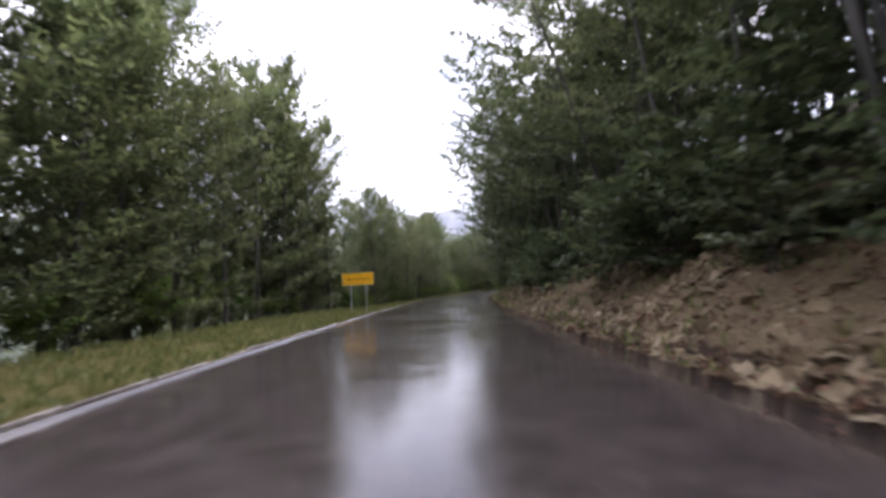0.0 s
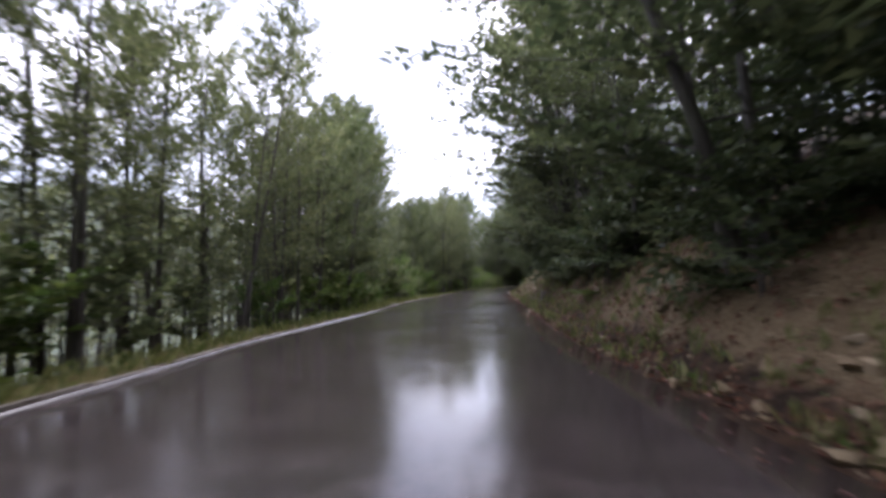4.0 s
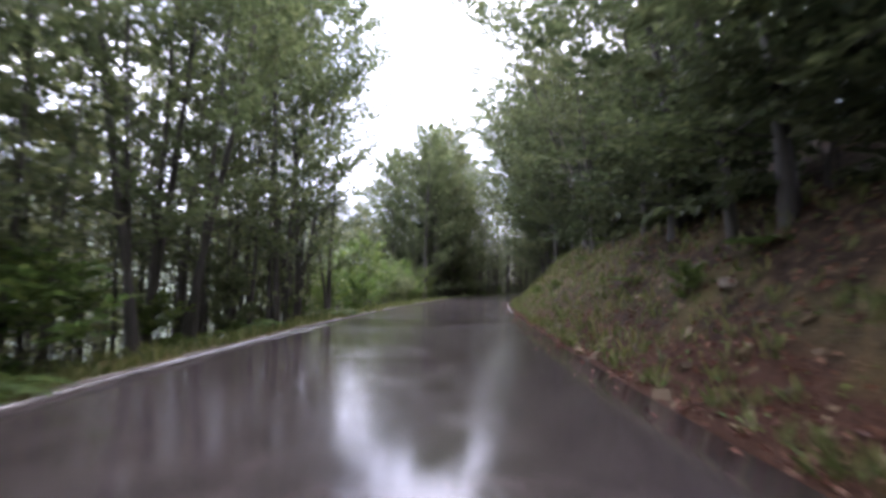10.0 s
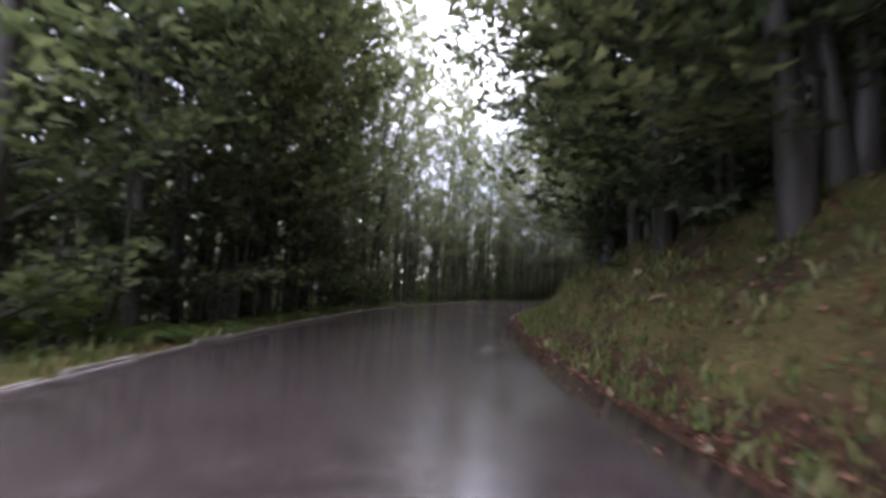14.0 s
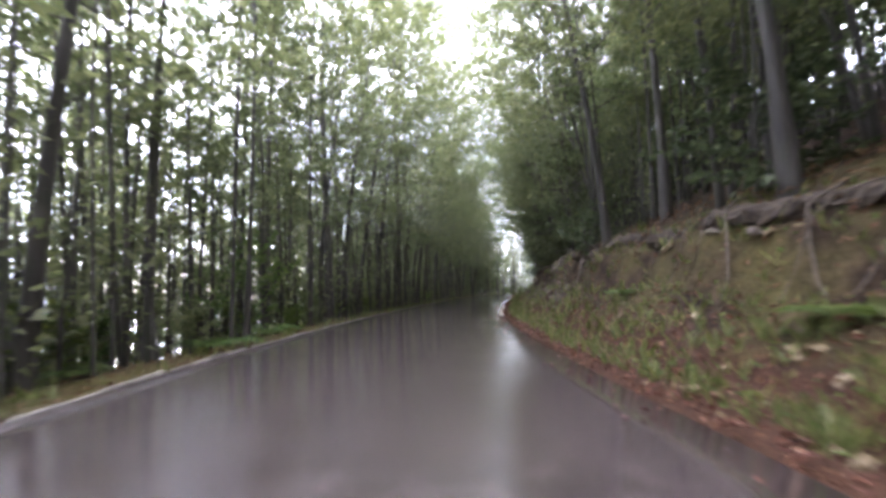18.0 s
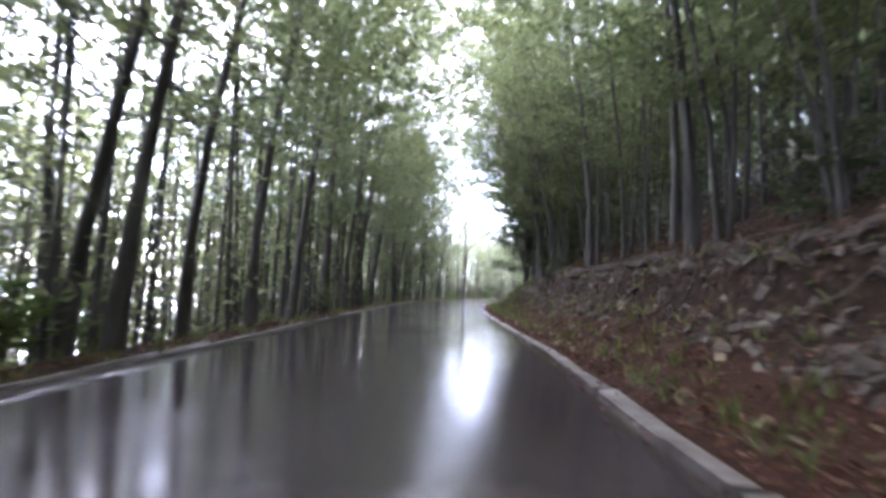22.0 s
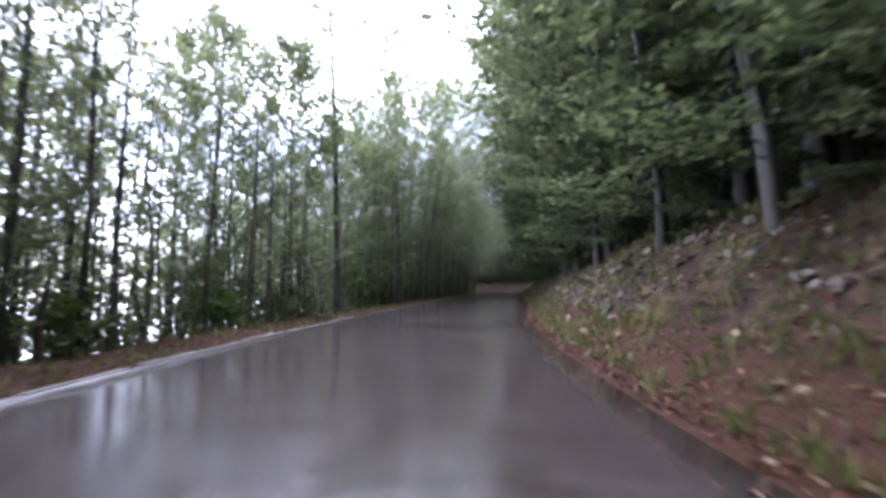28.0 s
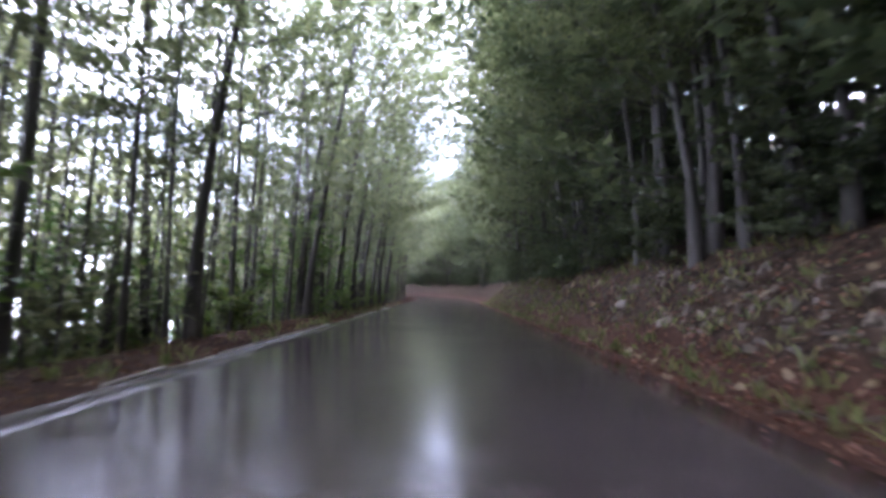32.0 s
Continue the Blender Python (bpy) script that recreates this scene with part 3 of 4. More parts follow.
        rff += [(a + k, a + k + 1, b + k + 1, b + k) for k in range(13)]
        rff.append((b, b + 14, a + 14, a)[::-1])
tagged(new("road", mesh_of("road", rvv, rff, ASPHALT, True)), "narrow wet dark asphalt mountain road with puddles", "road", kind="structure")

# far ground: a valley on the left, the wooded mountainside on the right
grid = np.concatenate([np.arange(-1500, -300, 100), np.arange(-300, 620, 14), np.arange(620, 2000, 100)])
nearest_x, nearest_y, nearest_a = _x[::8], _y[::8], _turn[::8]
fv, ff, misty = [], [], []
for yy in grid:
    for xx in grid:
        dx, dy = xx - nearest_x, yy - nearest_y
        d2 = dx * dx + dy * dy
        k = int(np.argmin(d2))
        u = dx[k] * np.cos(nearest_a[k]) + dy[k] * np.sin(nearest_a[k])
        dist, s = math.sqrt(d2[k]), FINE[::8][k]
        east = xx - 0.12 * (yy - 150)
        lift = 1 - smooth(20, 90, east)
        if u < 0:
            z = -1.4 - 0.42 * dist if dist < 60 else -26.6 - 0.05 * min(dist - 60, 400)
            z += lift * 120 * smooth(120, 480, dist) * (1 + 0.3 * rough(xx, yy, 0.006, 31))
        else:
            z = -2.2 + 0.21 * dist
            z = min(z, 45 + 0.02 * dist)
        if dist > 60:
            z += 6 * rough(xx, yy, 0.02, 32) + 2.5 * rough(xx, yy, 0.07, 33)
        fv.append((xx, yy, z))
        # far valley faces on the east take the painted mist
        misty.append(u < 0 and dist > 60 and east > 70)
ng = len(grid)
ff = [(i * ng + j, i * ng + j + 1, (i + 1) * ng + j + 1, (i + 1) * ng + j) for i in range(ng - 1) for j in range(ng - 1)]
me = mesh_of("backdrop", fv, ff, [HILL, MIST_GLOW], True)
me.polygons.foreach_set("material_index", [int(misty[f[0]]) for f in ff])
tagged(new("backdrop", me), "wooded slopes and valley beyond the roadside forest, far valley painted pale and glowing as mist", "hillside", kind="structure")

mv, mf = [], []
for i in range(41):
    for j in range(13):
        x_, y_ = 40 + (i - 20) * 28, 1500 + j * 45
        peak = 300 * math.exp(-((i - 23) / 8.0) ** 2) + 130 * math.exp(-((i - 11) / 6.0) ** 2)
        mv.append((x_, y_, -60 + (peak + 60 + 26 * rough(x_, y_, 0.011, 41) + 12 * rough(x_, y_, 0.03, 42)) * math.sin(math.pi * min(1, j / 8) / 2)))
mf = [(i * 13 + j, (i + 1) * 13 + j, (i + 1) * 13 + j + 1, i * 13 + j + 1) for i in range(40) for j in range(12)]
tagged(new("mountain", mesh_of("mountain", mv, mf, MOUNTAIN, True)), "mountain ridge with haze painted on as a pale grey glow", "mountain", kind="structure")

# ---- trees ----
rng = random.Random(5)


def kinds(name, label, group, rows, first, girth, low, limbs, twigs, leaves, leaf, rise, mats, lean=0.0, stems=1, fat=1.0, fine=True, bark=None):
    """Several builds of one kind of tree; rows hold height and spread."""
    return [Kind(name, label, "tree", group, tree_meshes(first + k, t, girth, low, w, limbs, twigs, leaves, leaf, rise, mats[k % len(mats)], lean, stems, fat, fine, bark)).mark(t) for k, (t, w) in enumerate(rows)]


ROADSIDE = kinds("beech_tree", "leafy roadside beech with branches down to the verge", "roadside trees", ((12, 3.0), (11, 2.7), (13, 2.9), (10, 2.6)), 100, 0.12, 0.05, 50, 9, 8, 0.24, 26, (LEAF, LEAF_MID))
OPEN = kinds("open_beech", "roadside beech with bare dark stems below its leaves", "roadside trees with bare stems", ((12, 2.9), (11, 2.6), (13, 3.0)), 150, 0.085, 0.13, 50, 8, 12, 0.19, 22, (LEAF_MID, LEAF), 0.0, 2)
OVER = kinds("overhanging_beech", "low-branched leafy beech leaning out over the road from the bank", "overhanging trees", ((13, 3.1), (12, 2.9)), 720, 0.10, 0.07, 52, 9, 11, 0.20, 10, (LEAF_MID,), 0.12, 2)
GREY = kinds("grey_beech", "clump of smooth pale grey beech stems leaning from the bank", "grey beeches on the bank", ((13, 3.4), (12, 3.2)), 700, 0.085, 0.34, 60, 8, 9, 0.22, 14, (LEAF_DARK,), 0.13, 5, bark=SMOOTH_BARK)
SLENDER = kinds("slender_beech", "slender beech with a bare dark trunk beside the road", "forest trees by the road", ((19, 2.9), (18, 2.6), (20, 3.1)), 200, 0.07, 0.17, 46, 8, 14, 0.18, 20, (LEAF, LEAF_MID))
CANOPY = kinds("tall_beech", "tall beech whose crown reaches over the road", "forest trees over the road", ((20, 7.2), (19, 6.8), (21, 7.6)), 230, 0.105, 0.22, 64, 12, 10, 0.18, 14, (LEAF,), 0.14)
POLE = kinds("pole_beech", "thin straight beech crowded behind the roadside trees", "crowded thin trees", ((18, 2.1), (19, 2.3)), 260, 0.06, 0.18, 32, 7, 11, 0.20, 24, (LEAF_MID, LEAF))
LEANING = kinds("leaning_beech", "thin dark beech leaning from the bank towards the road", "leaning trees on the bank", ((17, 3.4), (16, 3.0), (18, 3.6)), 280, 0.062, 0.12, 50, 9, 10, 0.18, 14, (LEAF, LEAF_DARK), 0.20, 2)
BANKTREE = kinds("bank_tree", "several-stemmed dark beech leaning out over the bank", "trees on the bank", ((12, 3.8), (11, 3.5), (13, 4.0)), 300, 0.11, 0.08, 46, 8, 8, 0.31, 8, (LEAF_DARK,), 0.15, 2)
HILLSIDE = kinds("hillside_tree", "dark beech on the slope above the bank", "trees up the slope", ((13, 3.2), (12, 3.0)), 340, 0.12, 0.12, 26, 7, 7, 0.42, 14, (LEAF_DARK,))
BUSH = [Kind("bush", "green beech shrub at the edge of the road", "bush", "roadside bushes",
             tree_meshes(500 + k, t, 0.03, 0.05, w, 21, 5, 7, 0.20, 30, mt, 0, 3)).mark(t) for k, (t, w, mt) in enumerate(((2.2, 1.1, LEAF), (1.6, 0.9, LEAF_LIGHT), (3.2, 1.4, LEAF_LIGHT)))]
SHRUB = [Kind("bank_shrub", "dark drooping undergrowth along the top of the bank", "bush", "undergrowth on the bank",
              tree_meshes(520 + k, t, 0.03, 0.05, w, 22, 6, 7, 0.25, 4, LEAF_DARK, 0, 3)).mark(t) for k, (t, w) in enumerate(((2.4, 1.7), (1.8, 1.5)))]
GOLD = Kind("young_maple", "young maple whose leaves are turning yellow", "tree", "", tree_meshes(600, 5, 0.045, 0.25, 1.5, 22, 7, 8, 0.16, 20, LEAF_GOLD)).mark(5)


def any_of(some):
    return some[rng.randrange(len(some))]


def grow(some, s, u, tall, turn=None, wide=1.0):
    kind = any_of(some)
    return kind.put(s, u, tall / kind.tall, rng.uniform(0, 360) if turn is None else turn, wide=wide)


TALL_LEFT = [(-20, 12.5), (27, 13.5), (31, 13), (34, 8.5), (56, 9), (60, 11.5), (70, 11), (82, 9.3), (87, 10.2), (92, 9.6), (97, 12.5), (118, 15), (137, 16), (152, 19), (258, 19), (264, 14), (269, 10.5), (285, 10.5), (292, 14), (300, 18), (370, 20)]
TALL_RIGHT = [(-20, 12), (60, 12), (72, 9), (86, 9), (93, 11.5), (140, 14), (155, 18), (370, 18)]
woods, thicket = [], []


def tall_at(table, s):
    return float(np.interp(s, [a for a, _ in table], [b for _, b in table])) * rng.uniform(0.88, 1.10)


def top_edge(s):
    return lane(RIGHT, s) + lane(SHOULDER, s) + lane(BANK, s) / lane(SLOPE, s)


s = -16.0
while s < 418:
    left = lane(LEFT, s)
    arch = s > 150
    light = 150 < s < 262
    bay = 69.5 < s < 78.5 or 115.5 < s < 136
    if bay:
        any_of(BUSH).put(s, -left - rng.uniform(1.3, 2.4), rng.uniform(0.7, 1.1), rng.uniform(0, 360))
        any_of(BUSH).put(s + 1, -left - rng.uniform(2.8, 5), rng.uniform(1.0, 1.5), rng.uniform(0, 360))
        any_of(BUSH).put(s + 0.5, -left - rng.uniform(5, 9), rng.uniform(1.3, 2.0), rng.uniform(0, 360))
    else:
        near = verge(s) + rng.uniform(0.5, 1.6)
        tall = tall_at(TALL_LEFT, s)
        if s < 128:
            bare = 42 < s < 60 or 88 < s < 116
            grow(OPEN if bare else ROADSIDE, s, -left - near - (0.0 if bare else 0.6), tall)
            if bare:
                grow(OPEN, s + 1.3, -left - near - rng.uniform(0.8, 2.5), tall)
                for k in range(5):
                    thicket.append((s + rng.uniform(0, 2.7), -left - verge(s) - 0.5 - 5 * rng.random(), rng.uniform(3, 9)))
                for k in range(4):
                    woods.append((s + rng.uniform(0, 2.7), -left - verge(s) - rng.uniform(3, 9), rng.uniform(3, 6)))
            any_of(BUSH[:2]).put(s + 1, -left - verge(s) - rng.uniform(0.6, 1.6), rng.uniform(0.5, 0.9), rng.uniform(0, 360))
            grow(SLENDER, s + rng.uniform(0.5, 2), -left - near - rng.uniform(2.2, 4.5), tall)
            if 56 < s < 70 or s < 42 or 78 < s < 88:
                for k in range(2):
                    grow(ROADSIDE, s + rng.uniform(0, 2.4), -left - near - rng.uniform(0.8, 4), tall)
                any_of(BUSH).put(s + rng.uniform(0, 2), -left - verge(s) - rng.uniform(0.8, 2), rng.uniform(0.7, 1.2), rng.uniform(0, 360))
            for k in range(3):
                woods.append((s + rng.uniform(0, 2.5), -left - near - rng.uniform(5, 15), tall * rng.uniform(0.75, 1.0)))
        else:
            if 262 < s < 284:
                for k in range(2):
                    woods.append((s + rng.uniform(0, 2.7), -left - near - rng.uniform(5, 13), rng.uniform(5, 9)))
            if 246 < s < 260:
                grow(ROADSIDE, s + rng.uniform(0, 2.5), -left - near - rng.uniform(0.6, 4), rng.uniform(14, 17))
            if 136 < s < 156:
                grow(ROADSIDE, s + rng.uniform(0, 2.5), -left - near - rng.uniform(0.6, 3.5), tall * 0.9)
            if 136 < s < 147:
                grow(ROADSIDE, s + rng.uniform(0, 2.5), -left - near - rng.uniform(3, 7), tall * 0.95)
            if 136 < s < 222:
                for k in range(4):
                    woods.append((s + rng.uniform(0, 2.7), -left - near - rng.uniform(5, 18), tall * rng.uniform(0.35, 0.7)))
                for k in range(2):
                    woods.append((s + rng.uniform(0, 2.7), -left - verge(s) - rng.uniform(1.5, 4.5), rng.uniform(1.5, 3)))
            over = arch and rng.random() < (0.15 if s < 176 else 0.6 if s < 261 else 0.0 if s < 300 else 0.4)
            if 262 < s < 298:
                if rng.random() < 0.6:
                    grow(ROADSIDE, s + 1.2, -left - near - rng.uniform(1, 3), rng.uniform(10, 12.5))
            grow(CANOPY if over else ROADSIDE if s < 152 else SLENDER, s, -left - near - (0.6 if s < 152 else 0), tall, heading(s) + rng.uniform(-40, 40), (1.0 if 254 < s < 285 else 1.3) if over else 1.0)
            for k in range(2 if 255 < s < 345 else 1):
                any_of(BUSH).put(s + rng.uniform(0, 2.5), -left - verge(s) - rng.uniform(1.2, 5), rng.uniform(0.5, 0.9), rng.uniform(0, 360))
            grow(POLE, s + rng.uniform(0.5, 2), -left - near - rng.uniform(1.2, 3.2), tall)
            if s < 262 or rng.random() < 0.5:
                grow(POLE, s + rng.uniform(0, 2), -left - near - rng.uniform(3.5, 7), tall)
            for k in range(3 if s < 168 or s > 298 else 2 if s < 250 else 1):
                woods.append((s + rng.uniform(0, 2), -left - near - rng.uniform(6, 15), tall * rng.uniform(0.55, 0.8)))
            woods.append((s + rng.uniform(0, 2.5), -left - near - rng.uniform(6, 12), rng.uniform(4, 6.5)))
            if 226 < s < 280:
                for k in range(3):
                    woods.append((s + rng.uniform(0, 2.5), -left - near - rng.uniform(6, 20), rng.uniform(10, 17)))
            if 250 < s < 296 and rng.random() < 0.6:
                grow(ROADSIDE, s + rng.uniform(0, 2), -left - near - rng.uniform(5, 9), rng.uniform(11, 14))
            if 220 < s < 262:
                woods.append((s + rng.uniform(0, 2.5), -left - near - rng.uniform(5, 9), rng.uniform(8, 12)))
            for k in range(17 if s < 240 or s > 298 or 262 < s < 284 else 8):
                thicket.append((s + rng.uniform(0, 2.7), -left - verge(s) - 0.7 - 9 * rng.random() ** 1.2, rng.uniform(6, 16) if not 265 < s < 296 else rng.uniform(5, 11)))
            for k in range(16):
                thicket.append((s + rng.uniform(0, 2.7), -left - verge(s) - 0.6 - 13 * rng.random(), rng.uniform(1.2, 4.2)))
            if rng.random() < (0.5 if s < 175 else 0.25):
                any_of(BUSH[:2]).put(s + 1, -left - verge(s) - rng.uniform(0.4, 1.4), rng.uniform(0.4, 0.7), rng.uniform(0, 360))
    # the bank on the right: leaning trees at its top, darker forest behind
    edge, tall = top_edge(s), tall_at(TALL_RIGHT, s)
    out = heading(s) + 180 + rng.uniform(-45, 45)
    reach = (0.1 if s < 176 else 0.45 if s < 259 else 0.0 if s < 298 else 0.4) if arch else 0.0 if 66 < s < 77 else 0.4
    over = rng.random() < reach
    forward = 0.8 if 44 < s < 140 and not 66 < s < 77 else 0.0
    grow(CANOPY if over else LEANING if light else BANKTREE, s, edge + rng.uniform(0.2, 1.4) - forward, tall, out, 1.25 if over and arch and not 254 < s < 285 else 1.0 + 0.2 * forward)
    grow(SLENDER if light else HILLSIDE, s + rng.uniform(0, 2), edge + (rng.uniform(4, 6.5) if light else rng.uniform(2.4, 5)), tall)
    if light:
        grow(LEANING if rng.random() < 0.5 else POLE, s + rng.uniform(0, 2), edge + rng.uniform(1.0, 3), tall, out)
    for k in range(2 if light else 3):
        woods.append((s + rng.uniform(0, 2.6), edge + rng.uniform(6, 14), tall * rng.uniform(0.8, 1.0)))
    if s > 150:
        for k in range(9 if light else 5):
            thicket.append((s + rng.uniform(0, 2.7), edge + 0.8 + 9 * rng.random(), rng.uniform(3, 10)))
    if light or s > 298 or s < 50:
        woods.append((s + rng.uniform(0, 2.6), edge + rng.uniform(12, 24), rng.uniform(8, 12)))
    if 280 < s < 330:
        grow(CANOPY, s + 1.0, edge + rng.uniform(0, 0.8), rng.uniform(15, 18), heading(s) + 180 + rng.uniform(-25, 25), 1.25)
    if light:
        for k in range(2):
            woods.append((s + rng.uniform(0, 2.6), edge + rng.uniform(4, 10), rng.uniform(7, 12)))
    if not 66 < s < 92:
        for k in range(3):
            woods.append((s + rng.uniform(0, 2.6), edge + rng.uniform(4, 14), rng.uniform(3, 6)))
    for k in range(2 if not light else 1 if rng.random() < 0.3 else 0):
        any_of(SHRUB).put(s + rng.uniform(0, 2.4), edge + rng.uniform(-0.2, 1.4), rng.uniform(0.55, 1.05), rng.uniform(0, 360))
    s += rng.uniform(2.2, 3.2)
grow(BANKTREE, 60, top_edge(60) - 0.3, 12.5, heading(60) + 180, 1.15)
for k in range(16):
    s = rng.uniform(43, 64)
    any_of(SHRUB).put(s, top_edge(s) - rng.uniform(0.2, 0.9), rng.uniform(0.6, 0.9), rng.uniform(0, 360))
for k in range(16):
    s = rng.uniform(-4, 30)
    any_of(SHRUB).put(s, top_edge(s) - rng.uniform(-0.3, 0.7), rng.uniform(0.6, 1.0), rng.uniform(0, 360))
for k in range(22):
    s = 288 + 2.6 * k
    BUSH[2].put(s, -lane(LEFT, s) - verge(s) - rng.uniform(1.4, 4), rng.uniform(0.8, 1.5), rng.uniform(0, 360))
for k in range(70):
    s = rng.uniform(278, 350)
    woods.append((s, -lane(LEFT, s) - verge(s) - rng.uniform(4, 13), rng.uniform(2.5, 6)))
for s in (206, 214, 222, 230, 238, 246, 253, 259, 303, 311, 319, 328, 338):
    grow(CANOPY, s, -lane(LEFT, s) - verge(s) - 0.4, 19, heading(s) + rng.uniform(-15, 15), 1.3)
    grow(CANOPY, s + 3.5, top_edge(s + 3.5) + 0.3, 18, heading(s) + 180 + rng.uniform(-15, 15), 1.3)
for s in (235, 240, 245.5, 250, 254.5, 258):
    grow(CANOPY, s, top_edge(s) + rng.uniform(-0.2, 0.6), rng.uniform(15, 19), heading(s) + 180 + rng.uniform(-20, 20), 1.45)
# leafy trees leaning out from the bank side, low over the road
for s, tall, wide in ((84, 11, 1.25), (88, 11.5, 1.3), (92.5, 12, 1.3), (96, 11, 1.3), (100.5, 12, 1.25), (126, 13, 1.3), (130, 14, 1.4), (134, 14, 1.45), (138, 15, 1.45), (142, 15, 1.4), (147, 15, 1.4),
                      (246, 14, 1.5), (249, 13, 1.5), (252, 13, 1.55), (255, 12, 1.5), (258, 13, 1.5), (262, 13, 1.4), (266, 12, 1.35), (270, 12, 1.35), (274.5, 13, 1.35), (283, 13, 1.4), (289, 13, 1.4), (295, 14, 1.4)):
    grow(OVER, s, top_edge(s) - 0.4, tall, heading(s) + 180 + rng.uniform(-25, 25), wide)
for k in range(26):
    s = rng.uniform(-6, 32)
    woods.append((s, top_edge(s) + rng.uniform(3, 10), rng.uniform(8, 13)))
STOUT = [Kind("old_beech", "stout dark-barked beech standing at the edge of the road", "tree", "stout trees",
              tree_meshes(640 + k, 20, 0.17, 0.30, 5.2, 46, 10, 8, 0.27, 18, LEAF, fine=True)).mark(20) for k in range(2)]
for s, u in ((226.4, -5.3), (232.6, -5.2), (283.6, -5.9), (267, -6.2), (199.6, -5.1), (189, -5.7), (296, -6.0), (246, -6.3)):
    grow(STOUT, s, u, 20)
for s, tall in ((56.2, 12), (64.6, 13), (129.4, 13), (131.5, 12), (117.0, 12)):
    grow(GREY, s, top_edge(s) + 0.1, tall, heading(s) + 180 + rng.uniform(-20, 20))
GOLD.put(87, top_edge(87) + 0.2, 1.0, 30)
BUSH[2].put(85.5, top_edge(85.5) + 0.4, 0.9, 50)
BUSH[2].put(90, top_edge(90) + 0.2, 0.7, 150)
BUSH[2].put(82, top_edge(82) + 0.6, 1.1, 250)
GOLD.put(84, top_edge(84) + 1.0, 0.8, 130)


for k in range(60):
    s = rng.uniform(80, 119)
    woods.append((s, -lane(LEFT, s) - rng.uniform(4, 12), rng.uniform(4, 9)))


far = random.Random(9)
for k in range(260):
    s = far.uniform(-15, 330)
    if s < 255:
        woods.append((s, -lane(LEFT, s) - far.uniform(19, 36), far.uniform(5, 8)))
    if s > 140:
        woods.append((s, top_edge(s) + far.uniform(12, 28), far.uniform(8, 11)))


def join_woods(name, label, places, seed, leaf_mat):
    """Deep woods nobody could count, as one mesh."""
    wood = [tree_meshes(seed + k, 13, 0.12, 0.12, 3.1, 19, 4, 5, 0.54, 16, leaf_mat, fat=1.5, fine=True) for k in range(2)]
    arrays = []
    for made in wood:
        pair = []
        for me in (made[0], made[-1]):
            co = np.empty(len(me.vertices) * 3)
            me.vertices.foreach_get("co", co)
            pair.append((co.reshape(-1, 3), [tuple(p.vertices) for p in me.polygons]))
        arrays.append(pair)
    verts, faces, slots, n = [], [], [], 0
    for i, (s, u, tall) in enumerate(places):
        p, k, a = ground_at(s, u), tall / 13, rng.uniform(0, 6.28)
        for slot, (co, fc) in enumerate(arrays[i % 2]):
            x, y = co[:, 0] * k, co[:, 1] * k
            verts.append(np.stack([p.x + x * math.cos(a) - y * math.sin(a), p.y + x * math.sin(a) + y * math.cos(a), p.z + co[:, 2] * k], 1))
            faces += [tuple(v + n for v in f) for f in fc]
            slots += [slot] * len(fc)
            n += len(co)
    me = mesh_of(name, np.concatenate(verts), faces, [BARK, leaf_mat])
    me.polygons.foreach_set("material_index", slots)
    return tagged(new(name, me), label, "forest", kind="stuff")


def join_thicket(name, label, places):
    """Crowded thin stems with a few leaves, too many to count."""
    tubes, g = Tubes(), np.random.default_rng(77)
    P, D = [], []
    for s, u, tall in places:
        p = ground_at(s, u)
        lean = g.normal(0, 0.035, 2)
        q = np.array([0, 0.33, 0.66, 1.0])
        pts = np.stack([p.x + lean[0] * tall * q + g.normal(0, 0.05, 4), p.y + lean[1] * tall * q + g.normal(0, 0.05, 4), p.z - 0.2 + tall * q], 1)
        r0 = g.uniform(0.025, 0.075)
        tubes.add(pts, r0 * (1 - 0.7 * q), 5)
        m = int(14 * tall + 22)
        h = 0.06 + 0.93 * g.uniform(0.0, 1.0, m) ** 0.9
        base = np.stack([np.interp(h, q, pts[:, c]) for c in range(3)], 1)
        out = unit(g.normal(0, 1, (m, 3)) * (1, 1, 0.3))
        P.append(base + out * g.uniform(0.1, 1.0, (m, 1)))
        D.append(unit(out + g.normal(0, 0.4, (m, 3))))
    P, D = np.concatenate(P), np.concatenate(D)
    z = g.uniform(0.14, 0.30, len(P))
    v, f = small_leaves(P, D, np.array([0, 0, 1.0]) + g.normal(0, 0.4, P.shape), z, z * 0.62)
    ob = tagged(new(name), label, "thicket", kind="stuff")
    tagged(part("stem", tubes.mesh("stem", BARK), ob), kind="stuff")
    tagged(part("foliage", mesh_of("foliage", v, f, LEAF), ob), kind="stuff")
    return ob


join_thicket("thicket", "crowded thin grey beech saplings beside the road", thicket)
# leaf tone goes by side: lighter downhill in place of backlight, darker uphill
join_woods("valley_woods", "beech forest going down the slope behind the roadside trees", [w for w in woods if w[1] < 0], 400, LEAF)
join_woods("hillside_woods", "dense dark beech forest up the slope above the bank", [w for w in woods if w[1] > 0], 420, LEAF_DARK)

# ---- kerbs: rough concrete edging stones ----
edging = []
for k in range(4):
    bm = box_bm(-0.74, 0.74, -0.075, 0.075, -0.16, 0.045, 0.018)
    for v in bm.verts:
        v.co.x += 0.05 * rough(v.co.y * 9, v.co.z * 9, 1, 50 + k)
        v.co.y += 0.022 * rough(v.co.x * 3, v.co.z * 9, 1, 60 + k)
        v.co.z += 0.014 * rough(v.co.x * 4, v.co.y * 9, 1, 70 + k)
